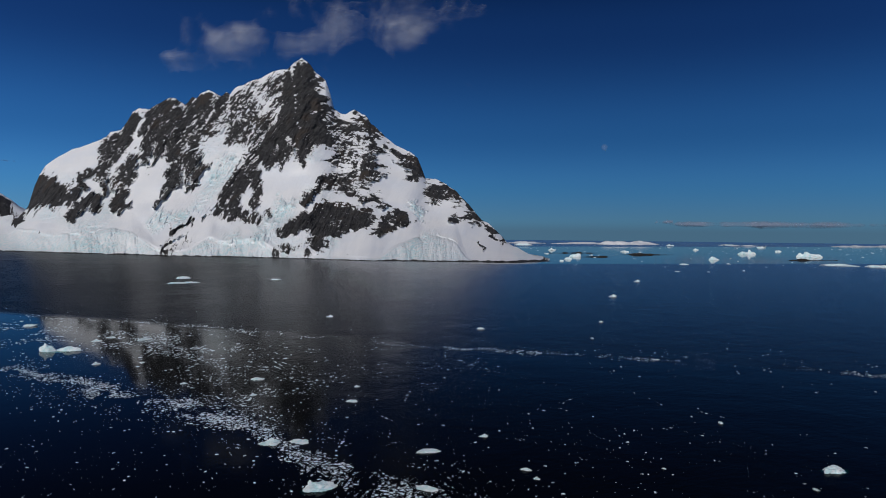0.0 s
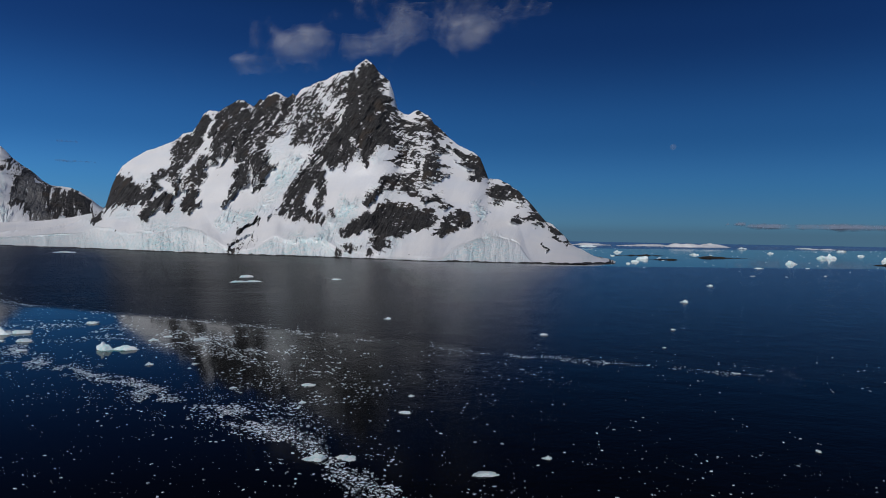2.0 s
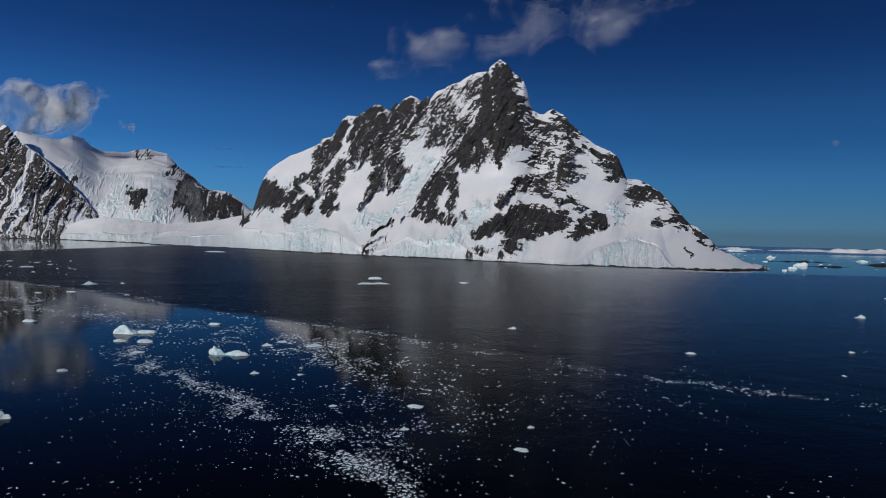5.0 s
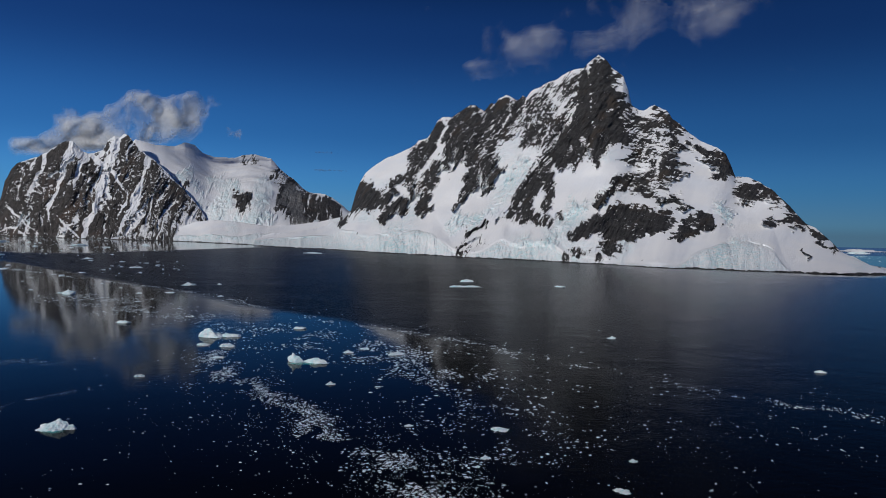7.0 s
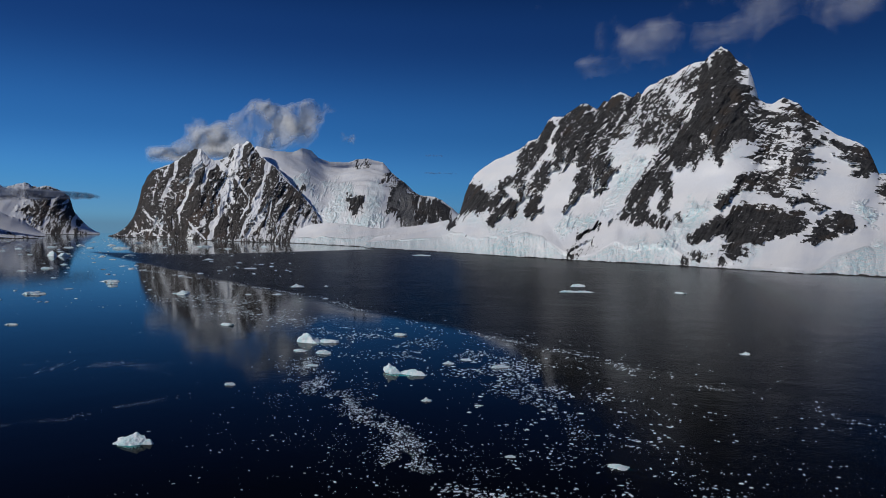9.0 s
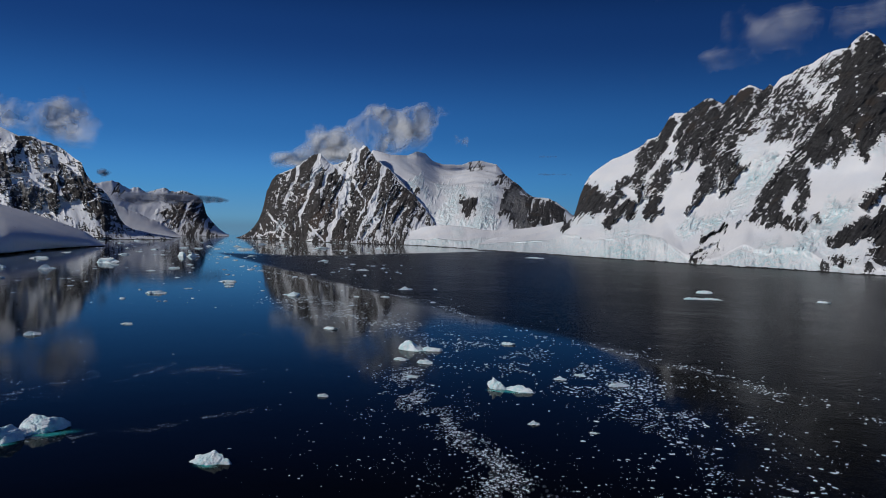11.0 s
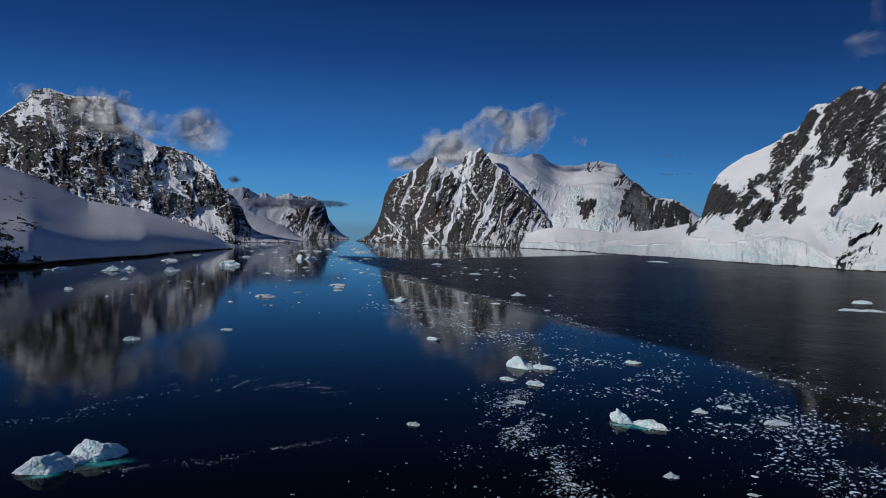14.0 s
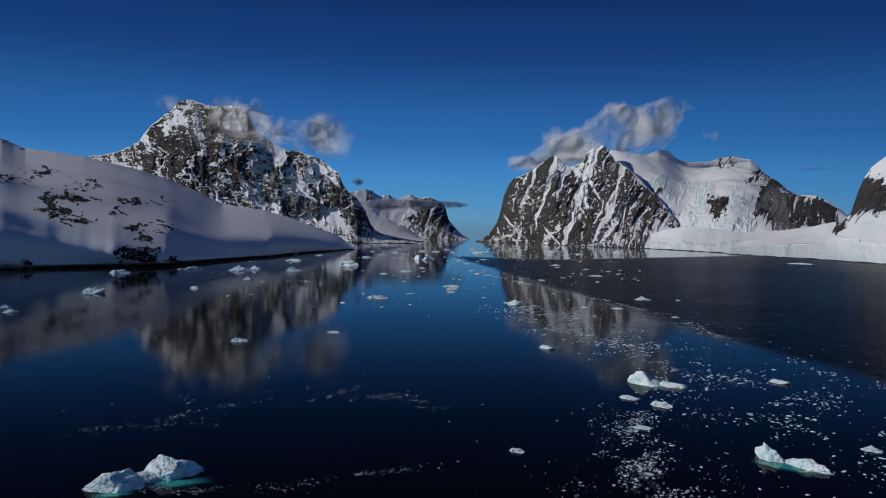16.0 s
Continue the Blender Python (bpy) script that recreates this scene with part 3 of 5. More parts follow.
# crest west of -67 lies out of view, raised to shade the slope
N_CREST = [(-80.1, 8.6, 1324), (-76.5, 8.4, 1335), (-72.5, 7.6, 1356), (-69.6, 6.6, 1367), (-67.1, 6.03, 1379), (-66.3, 5.98, 1379), (-65.6, 5.65, 1388), (-64.9, 5.43, 1388), (-63, 5.28, 1400), (-61.2, 5.07, 1421), (-59.4, 4.68, 1432), (-57.4, 4.28, 1486), (-55.5, 3.69, 1540), (-53.4, 2.81, 1578), (-51.6, 1.94, 1605), (-50.3, 1.75, 1618), (-48.4, 1.53, 1714), (-46.2, 0.85, 1730), (-44.4, 0.24, 1743), (-42.6, -0.46, 1785), (-41.6, -1.18, 1812), (-41.3, -1.46, 1810)]
M_WEST = [(-2.7, 3.9, -4.4, 0.5, 0.37, 0.18), (-2.5, 2.9, -2.3, 1.9, 0.65, 0.65), (-2, 2.9, -1.2, 2.3, 0.65, 0.46), (-0.9, 3.2, -0.9, 2.6, 0.18, 0.18),
    (-3, 3.1, -3.4, 1.8, 0.42, 0.37), (-0.1, 2, -1.1, 0.8, 0.55, 0.42), (0.6, 1.9, -0.4, 1.2, 0.42, 0.42), (2.4, 2.7, 2, 1.8, 0.37, 0.37),
    (2.8, 1.9, 1.9, 1.2, 0.28, 0.28), (-0.4, 3.9, 0.8, 4.6, 0.23, 0.23), (-0.5, 3.3, -0.5, 3.3, 0.23, 0.23), (1, 2.9, 1.1, 2.9, 0.28, 0.28)]
M_RIBS_A = [(1.7, 7, 1, 3.5, 0.37, 0.32), (2.2, 7, 1.7, 5, 0.28, 0.28), (3, 8.3, 2, 5.3, 0.37, 0.23), (3.4, 8.8, 2.6, 7.4, 0.28, 0.28),
    (3.3, 5.4, 2.4, 3.4, 0.42, 0.55), (4.3, 8.8, 3.7, 6.9, 0.28, 0.28), (4.9, 9.3, 4.4, 6.2, 0.32, 0.42), (5.6, 9.8, 5.3, 6.1, 0.42, 0.37),
    (6.3, 9.6, 5.6, 8, 0.42, 0.42), (4.5, 6.3, 4.3, 5.5, 0.28, 0.28), (6.7, 9, 6.2, 5.8, 0.37, 0.55), (7.5, 9.9, 6.7, 6.5, 0.37, 0.42),
    (8.4, 10.5, 7.5, 7.7, 0.51, 0.42), (9.5, 10.3, 8.2, 7.1, 0.28, 0.32)]
M_RIBS_B = [(8.1, 7.5, 7.1, 4.8, 0.46, 0.42), (7.1, 5.7, 5.6, 3.2, 0.37, 0.46), (5.6, 3.4, 4.7, 1.5, 0.37, 0.18), (8.1, 5.1, 7.4, 3.6, 0.37, 0.18),
    (12.4, 6.6, 10.9, 3.6, 0.51, 0.55), (11.1, 5, 10.3, 2.7, 0.46, 0.74), (12.3, 4.5, 12, 2.3, 0.32, 0.32), (10.5, 2, 8.9, 1.4, 0.51, 0.28),
    (11.6, 1.4, 10, 1.4, 0.42, 0.42), (8.3, 1, 8.1, 0.7, 0.18, 0.18), (11.9, 1.3, 12, 1.2, 0.51, 0.51), (13.1, 1.5, 13.1, 1.4, 0.32, 0.32),
    (12.3, 3.6, 12.3, 3.6, 0.37, 0.37)]
M_MIXED = [(6.5, -0.95, 5.6, -1.3, 0.34, 0.3), (9.9, 10.6, 9.1, 7.6, 0.46, 0.46), (10.8, 10.3, 10, 7.6, 0.46, 0.46), (11.6, 9.2, 10.9, 7.6, 0.6, 0.6), (12.2, 11.2, 12.2, 7.7, 0.6, 0.6),
    (13.4, 11.3, 13.4, 7.5, 0.65, 0.65), (18.6, 7.9, 18.4, 5.8, 0.65, 0.37), (20, 7.9, 18.6, 5.6, 0.65, 0.46), (20.7, 7.4, 20.9, 6.3, 0.55, 0.55),
    (16.9, -0.9, 16.7, -1.3, 0.55, 0.55), (14.8, -1.4, 13.9, -1.6, 0.28, 0.28), (20.7, 5.2, 20.3, 4.5, 0.6, 0.6), (27.6, 3.2, 28.1, 2.8, 0.28, 0.28)]
M_SUMMIT = [(16, 13, 16.1, 7.8, 0.92, 1.02), (14.7, 12, 14.5, 7.8, 0.55, 0.83), (17, 12, 17.4, 7.8, 0.55, 0.65), (18.1, 9.9, 17.8, 8.3, 0.23, 0.23),
    (16.1, 7.8, 15.9, 5.8, 1.2, 0.46), (13.8, 7.3, 14, 6.4, 1.11, 1.11), (12.8, 6.7, 13.4, 5.5, 0.6, 0.6), (18.1, 7.6, 16.5, 7.1, 0.37, 0.37)]
M_EAST = [(18.8, 9.1, 18.6, 8.1, 0.32, 0.32), (20.6, 9, 19.7, 8.1, 0.55, 0.55), (21.2, 8.6, 21.4, 6.9, 0.37, 0.37), (21.5, 5.7, 21.5, 5, 0.46, 0.46),
    (18.6, 6.3, 17.9, 5.6, 0.32, 0.32), (20.9, 5.9, 20.5, 4.7, 0.42, 0.42), (18.2, 4, 17.1, 3.5, 0.65, 0.46), (19.6, 4.7, 19.4, 3.8, 0.46, 0.46),
    (20.1, 3.1, 19.5, 3.2, 0.32, 0.32), (16.7, 3, 16.2, 2.6, 0.28, 0.28), (20.5, 3, 21.4, 2.8, 0.18, 0.18), (21.4, 3.1, 21.4, 2.3, 0.28, 0.28),
    (21.9, 2.4, 22, 2.4, 0.28, 0.28)]
M_BAND = [(20.1, 1.5, 15.9, 1.1, 0.78, 0.78), (15.3, 0.7, 14.1, 0, 0.59, 0.41), (20.6, 0.9, 18.9, 0.3, 0.5, 0.5), (18.5, 0.1, 16.6, 0.3, 0.54, 0.54), (18.7, -0.3, 18.3, -0.2, 0.31, 0.31), (17.1, -0.6, 16.9, -1.3, 0.36, 0.36), (23, 1.4, 22.3, 0.8, 0.59, 0.59), (23.5, 0.8, 24.6, 0.8, 0.45, 0.18), (21.8, 0.8, 21.8, 0.8, 0.28, 0.28), (23.3, 0.4, 22.2, 0.2, 0.28, 0.28), (21.6, -0.1, 22.6, -0.1, 0.18, 0.18)]
M_RIDGE = [(23, 6.8, 24.8, 5.5, 0.38, 0.61), (25.1, 5.9, 25.3, 5, 0.50, 0.50), (22.3, 7.9, 21.8, 8.2, 0.22, 0.22), (24.4, 4.8, 24.5, 4.7, 0.38, 0.38),
    (26, 3.6, 26.7, 3.2, 0.61, 0.61), (27.2, 3.8, 28.3, 3.2, 0.50, 0.50), (28.5, 3.1, 29.7, 1.9, 0.28, 0.28), (29.7, 1.9, 30.8, 0.7, 0.22, 0.22),
    (30.9, 0.5, 32.3, -0.6, 0.28, 0.28), (28.4, 1.4, 28.9, 1.3, 0.28, 0.28), (29.4, 1.5, 30.4, 0.9, 0.22, 0.22), (29.5, 0.6, 30, 0.5, 0.17, 0.17),
    (30.2, -0.9, 30.2, -1, 0.17, 0.17), (7.1, 0.5, 5.9, 0.2, 0.22, 0.28)]
P_ROCK = [(-28.7, 3.5, -29.3, 0.7, 0.65, 0.55), (-27.5, 3.3, -28.8, 0.5, 1.02, 0.46), (-26.1, 4.2, -27.5, 1, 1.29, 1.02), (-25.2, 5.1, -26.3, 0.5, 1.39, 1.29),
    (-23.4, 4.3, -24.7, 0.1, 1.39, 1.39), (-21.8, 6.1, -22.4, 2.9, 1.02, 1.29), (-21.1, 4.7, -22.4, 0.6, 1.39, 1.39), (-19.7, 3.4, -21, 1.1, 1.29, 1.11),
    (-17.6, 2, -19.2, 1.6, 1.2, 0.83), (-19.6, 0.4, -21, -0.1, 0.65, 0.37), (-25, 5.6, -25.5, 4.7, 0.46, 0.46), (-24.2, 0.6, -25.2, -0.6, 0.83, 0.55),
    (-22.4, 0.6, -22.8, -0.6, 0.74, 0.37), (-27, 0.5, -26.3, -0.6, 0.55, 0.55)]
P_SNOW = [(-25, 4.2, -26.1, 3.5, 0.19, 0.14), (-22.9, 3.3, -22.4, 2.4, 0.33, 0.28), (-22.4, 2.2, -22.9, 1.5, 0.25, 0.25), (-27.5, 0.3, -30.4, -0.7, 0.17, 0.14),
    (-24.9, 0.5, -25.6, -0.6, 0.14, 0.11), (-19.9, 1.6, -21.7, -0.6, 0.17, 0.14), (-18.8, 3.2, -19.7, 2.5, 0.11, 0.11), (-23.8, 4.2, -24, 1.5, 0.08, 0.08),
    (-28.2, 3.5, -28.2, 1.9, 0.08, 0.08), (-26.8, 3, -27.5, 1.2, 0.08, 0.08)]
G_ROCK = [(-13.1, 2.5, -12.7, 2.4, 0.42, 0.42), (-9.4, 3.3, -8.2, 1, 0.55, 0.65), (-7.9, 2.9, -7.3, 1.2, 0.28, 0.28), (-9.7, 2.1, -9, 1.2, 0.32, 0.32),
    (-10.2, 4.7, -9.6, 4.4, 0.28, 0.28), (-9.1, 4.1, -7.9, 3.2, 0.18, 0.18), (-6.9, 2.1, -4.9, 1.4, 0.51, 0.32), (-6.3, 1.4, -6.5, 1, 0.37, 0.37),
    (-12.5, 5.7, -11.5, 5.8, 0.09, 0.09), (-19, 3.2, -17.6, 3, 0.23, 0.23), (-13.1, 1.9, -13.1, 1.8, 0.28, 0.28)]
L_ROCK = [(-55.5, 7.2, -56.5, 4.4, 0.83, 0.74), (-53.9, 6.7, -54.7, 3.2, 1.29, 1.39), (-52.2, 8, -52.6, 3.7, 1.11, 1.57), (-51, 9, -51.4, 3.3, 0.83, 1.57),
    (-50.3, 8.6, -50.3, 4.7, 0.83, 1.02), (-49.7, 6.4, -49.7, 3.4, 0.55, 0.92), (-47.1, 3.4, -46.2, 1.9, 1.2, 1.02), (-44.4, 3.1, -45.3, 1.5, 1.11, 0.92),
    (-42.6, 2.9, -43, 0.6, 1.2, 0.92), (-41.5, 2, -40.8, 0.4, 0.74, 0.55), (-46.4, 6.1, -46.8, 4.3, 0.65, 0.65), (-43.1, 4.4, -42.6, 3.8, 0.46, 0.46),
    (-47.9, 4.3, -47.3, 3.2, 0.65, 0.65), (-40.2, 0.4, -40.2, 0.3, 0.28, 0.28), (-48.6, 5.2, -48.4, 4.3, 0.32, 0.32)]
L_SNOW = [(-54.5, 9, -55.5, 7.4, 0.42, 0.3), (-48.8, 6.7, -47.9, 4.3, 0.32, 0.28), (-46.2, 4.6, -45.3, 2.4, 0.42, 0.37), (-44, 5.5, -43.1, 4.9, 0.46, 0.46),
    (-44.6, 4.9, -45.1, 3.5, 0.28, 0.28), (-50.1, 3.1, -48.4, 2.3, 0.42, 0.37), (-45.3, 1, -41.7, 0.1, 0.42, 0.42), (-43.9, 1.3, -43.5, 1, 0.46, 0.46),
    (-53.5, 6, -53.6, 3.2, 0.14, 0.14), (-51.6, 7.2, -51.8, 2.9, 0.14, 0.14)]
Q_ROCK = [(-40.6, 3.1, -39.5, 2.8, 0.28, 0.28), (-37.4, 2.8, -36.1, 2.6, 0.28, 0.28), (-35.2, 2.7, -34.1, 2.4, 0.28, 0.28), (-36.7, 1, -36.9, 0.3, 0.37, 0.37),
    (-35.6, 1.5, -35.8, 0.4, 0.74, 0.65), (-34.3, 1.5, -34.7, 0.1, 0.83, 0.83), (-33.4, 0.6, -33.8, -0.3, 0.65, 0.65), (-32.5, -0.3, -32.9, -0.5, 0.32, 0.32)]
N_ROCK = [(-66.4, 5.9, -65.4, 5.7, 0.32, 0.14), (-65.4, 3.8, -63.9, 3.8, 0.23, 0.23), (-63.5, 3.7, -63.5, 3.7, 0.18, 0.18), (-66.1, 3.4, -66.1, 3.4, 0.32, 0.32),
    (-65, 3.2, -65, 3.1, 0.23, 0.23), (-63.7, 2.1, -61.2, 2.1, 0.32, 0.32), (-63.7, 1.6, -63.4, 1.2, 0.42, 0.42), (-62.8, 1.1, -62.8, 1, 0.42, 0.42),
    (-61.8, 0.7, -61.6, 0.6, 0.37, 0.37), (-62.1, 3.2, -60.8, 2.8, 0.18, 0.18), (-58.8, 2.2, -58, 1.6, 0.28, 0.28), (-59.7, 1.1, -59.7, 1, 0.23, 0.23),
    (-56.7, 1.9, -55.9, 1.7, 0.14, 0.14), (-58.4, 0.1, -57.8, 0, 0.23, 0.23), (-56.7, 0.3, -56.6, 0.2, 0.28, 0.28), (-56.3, -0.3, -56.2, -0.3, 0.23, 0.23),
    (-57.2, -0.7, -56.8, -0.9, 0.32, 0.32), (-59, -1.6, -56.8, -1.8, 0.37, 0.37), (-58.6, -2.2, -56.6, -2.4, 0.37, 0.37), (-55.4, -2.4, -55.4, -2.5, 0.42, 0.42),
    (-66.4, -3, -64.4, -3.1, 0.18, 0.18)]

M_ICE = [(10, 5.6, 7.8, 1.9, 0.79, 0.69), (14.3, 2.1, 12.1, -0.9, 0.65, 0.74), (6.7, 1.5, 4.6, 0.3, 0.46, 0.46), (24.5, 2.3, 25.4, 1.3, 0.42, 0.42),
    (26.1, -1.4, 25.4, -1.9, 1.39, 0.92), (10.3, -1.4, 11.6, -1.6, 1.39, 0.92), (0.8, -1.5, -2.8, -1.3, 1.39, 0.92), (8.5, 3.5, 10.2, 4.9, 0.55, 0.55)]
G_ICE = [(-17.9, 3.9, -16.5, 3.2, 0.46, 0.46), (-15.1, 3.2, -13.3, 3, 0.65, 0.65), (-11.1, 3.5, -11.9, 1.2, 0.65, 0.65), (-14.2, 1.9, -15.1, 0.9, 0.65, 0.65),
    (-16.4, 1.6, -16, 0.9, 0.55, 0.55), (-13.3, 0.7, -10.6, 1, 0.46, 0.46), (-11.1, 4.4, -10.9, 3.9, 0.46, 0.46)]

massif("mountain", EYE_M, [(-11, -0.7, 2150), (-9.6, -0.35, 2120), (-7.9, -0.15, 2080), (-6.2, 0.15, 2040), (-5.1, 0.6, 2010)] + M_CREST1 + M_CREST2 + M_CREST3,
       [(-14, 1930), (-11.8, 1880), (-8.4, 1740), (-0.8, 1440), (5.9, 1280), (13, 1180), (21.3, 1060), (28.6, 1040), (36, 1080), (38, 1100)],
       M_RIBS_A + M_RIBS_B + M_EAST, M_MIXED, (), M_ICE, faces=M_WEST + M_SUMMIT + M_BAND + M_RIDGE, bedded=[(14, 0.1), (18, 0.75), (37, 0.8)], cols=1200, rows=420, steep=0.92, seed=3, lean=-0.6, ledges=0.55, cap=0.6, gullies=0.8, capped=[(14, 0.3), (16, 0.4), (20, 0.45), (21.5, 0.0), (37, -0.3)],
       cliff=[(-11, 24), (-4, 34), (-0.8, 40), (3, 38), (4.6, 8), (6.8, 4), (8.5, 28), (12, 32), (13.9, 4), (22.3, 3), (23.2, 24), (26, 36), (28.4, 28), (29.2, 2), (37, 1)],
       label="steep snow-covered mountain with dark rock ribs and ice cliffs at the sea")
massif("snow_saddle", EYE_P, A_CREST, [(-21, 2440), (-16.4, 2180), (-11.9, 1840), (-7.5, 1650), (-3.3, 1530), (-1, 1500)], cols=300, rows=80, steep=0.8, seed=11,
       cliff=[(-20, 3), (-18, 20), (-10, 26), (-3, 28)], label="low smooth snow dome ending in an ice cliff", category="glacier", relief=0.4, tooth=0.3)
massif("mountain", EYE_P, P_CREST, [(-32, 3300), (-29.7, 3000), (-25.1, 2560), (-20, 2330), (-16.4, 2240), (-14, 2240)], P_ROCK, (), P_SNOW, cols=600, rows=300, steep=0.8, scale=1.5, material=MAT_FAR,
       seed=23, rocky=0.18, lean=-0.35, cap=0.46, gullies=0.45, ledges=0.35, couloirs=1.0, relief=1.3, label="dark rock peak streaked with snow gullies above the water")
massif("glacier_plateau", EYE_P, G_CREST, [(-23, 2780), (-20, 2720), (-18.5, 2630), (-17, 2500), (-15.5, 2450), (-14.6, 2390), (-12, 2220), (-6, 2150), (0, 2100)], G_ROCK, (), (), G_ICE, cols=460, rows=240, steep=1.9, swell=4.0, spur=22, tooth=0.3, relief=1.1, wander=5.0, smooth_above=0.75, gullies=0.2, seed=31, cap=1.0, ledges=0.3,
       pales=[(-9.3, 3.0, -8.3, 0.8, 0.55, 0.6)],
       label="broad white glacier falling from a high plateau", category="glacier")
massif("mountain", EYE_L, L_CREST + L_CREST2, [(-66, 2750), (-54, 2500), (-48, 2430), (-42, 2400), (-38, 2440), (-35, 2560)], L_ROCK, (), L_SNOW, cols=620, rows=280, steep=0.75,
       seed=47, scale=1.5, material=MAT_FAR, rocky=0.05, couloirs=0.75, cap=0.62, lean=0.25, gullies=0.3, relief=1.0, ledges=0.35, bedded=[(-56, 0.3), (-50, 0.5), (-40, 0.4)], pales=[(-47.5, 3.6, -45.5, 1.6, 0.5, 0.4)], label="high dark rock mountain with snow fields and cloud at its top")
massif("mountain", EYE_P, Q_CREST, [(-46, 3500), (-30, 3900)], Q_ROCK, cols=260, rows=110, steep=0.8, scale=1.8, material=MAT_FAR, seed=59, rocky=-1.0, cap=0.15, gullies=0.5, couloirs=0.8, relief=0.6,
       label="distant snow-streaked mountain at the end of the channel")
massif("snow_slope", EYE_P, R_CREST, [(-46, 2700), (-34, 3000)], cols=160, rows=60, steep=0.8, seed=61, relief=0.4, label="smooth blue-shaded snow slope reaching down to the channel",
       category="snow slope")
near_slope = massif("snow_slope", EYE_L, N_CREST, [(-100, 800), (-85, 780), (-66.4, 820), (-63, 850), (-59.3, 860), (-55.5, 900), (-54, 960), (-47.9, 1190), (-41.6, 1700), (-40, 1780)], [(b0, e0, b1, e1, 0.6 * w0, 0.6 * w1) for b0, e0, b1, e1, w0, w1 in N_ROCK],
       cols=560, rows=220, steep=2.6, seed=71, relief=0.1, wander=3.0, bedded=((0, 1.0),), cliff=((0, 0.5),), terrace=135.0, crag=0.6, cap=0.3, gullies=0.0, tooth=0.2, scale=1.6, material=MAT_SHORE, label="rounded snow slope in shade with dark boulders poking out",
       category="snow slope", shore_rock=0.9)


# ---- boulders on the near slope ----
def stone_material():
    m = Nodes("dark_boulder")
    p = m.place()
    n = m.noise(p, 0.5, 5, 0.6)
    lichen = m.noise(p, 0.9, 3, 0.6)
    col = m.mix(m.step(n, 0.35, 0.65), (0.022, 0.021, 0.02, 1), (0.075, 0.066, 0.056, 1))
    col = m.mix(m.step(lichen, 0.6, 0.7), col, (0.10, 0.08, 0.055, 1))
    m.link(col, m.bsdf.inputs["Base Color"])
    m.bsdf.inputs["Roughness"].default_value = 0.9
    m.link(m.bump(n, 0.8, 0.6), m.bsdf.inputs["Normal"])
    return m.mat


MAT_STONE = stone_material()


def boulders(rows):
    """Outcrops of dark stone, strewn along the ribs of the near slope."""
    pick = random.Random(21)
    shapes = []
    for k in range(7):
        bm = bmesh.new()
        bmesh.ops.create_icosphere(bm, subdivisions=3, radius=0.5)
        for v in bm.verts:
            p = v.co.copy()
            q = p * (1 + 0.5 * noise.noise(p * 2.2 + Vector((k * 5.1, 0, 3))) + 0.22 * noise.noise(p * 6 + Vector((0, k * 3.3, 1))))
            v.co = Vector((q.x * 1.3, q.y * 0.9, q.z * 0.55))
        me = bpy.data.meshes.new("boulder")
        bm.to_mesh(me)
        bm.free()
        me.materials.append(MAT_STONE)
        shapes.append(me)
    for b0, e0, b1, e1, w0, w1 in rows:
        span = math.hypot(b1 - b0, e1 - e0)
        for k in range(2 + int(span / 0.5) + int(w0 / 0.12)):
            t = pick.random()
            wide = w0 + (w1 - w0) * t
            spot = near_slope(b0 + (b1 - b0) * t + pick.gauss(0, 0.55) * wide * 1.6, e0 + (e1 - e0) * t + pick.gauss(0, 0.4) * wide)
            size = pick.uniform(2.0, 4.5) + 8.0 * wide * pick.random()
            ob = tagged(new("boulder", shapes[pick.randrange(7)]), "dark weathered boulder half buried in snow", "rock", group="boulders on the snow slope")
            ob.location = spot - Vector((0, 0, 0.08 * size))
            ob.rotation_euler = (pick.uniform(-0.2, 0.2), pick.uniform(-0.2, 0.2), pick.uniform(0.7, 1.5))
            ob.scale = (size * pick.uniform(1.0, 1.7), size, size * pick.uniform(0.35, 0.65))


boulders(N_ROCK)


# ---- low islands and skerries towards the open sea ----
def low_island(name, x0, y0, x1, y1, depth, top, rock, seed, label, material=None):
    """A low hump of snow or bare rock that lies along a line."""
    cols, rows = 90, 24
    ob = new(name)
    cx, cy = (x0 + x1) / 2, (y0 + y1) / 2
    ob.location = (cx, cy, 0)
    ux, uy = x1 - x0, y1 - y0
    length = math.hypot(ux, uy)
    ux, uy = ux / length, uy / length
    s = np.linspace(-0.5, 0.5, cols)[None]
    v = np.linspace(-1, 1, rows)[:, None]
    half = depth * 0.5 * np.clip(1 - (2 * s) ** 2, 0.02, 1) ** 0.5 * (1 + 0.4 * fbm(s * 9, s * 0, 3, seed))
    a = s * length + 0 * v
    c = v * half
    hump = np.clip(1 - v * v, 0, 1) * np.clip(1 - (2 * s) ** 2, 0, 1) ** 0.6
    z = top * hump * np.clip(0.55 + 0.9 * fbm(a / (length * 0.18), c / 60, 4, seed + 2), 0.12, 1.5) - 0.4
    value = np.full(z.shape, rock) + np.clip(1.2 - z * 0.6, -0.6, 1.2)
    sheet("slope", a * ux - c * uy, a * uy + c * ux, z, material or MAT_SHORE, ob, {"rock": value, "ice": np.zeros(z.shape), "across": a, "rise": z, "bedded": np.full(z.shape, 0.5), "pale": np.zeros(z.shape)})
    return tagged(ob, label, "island")


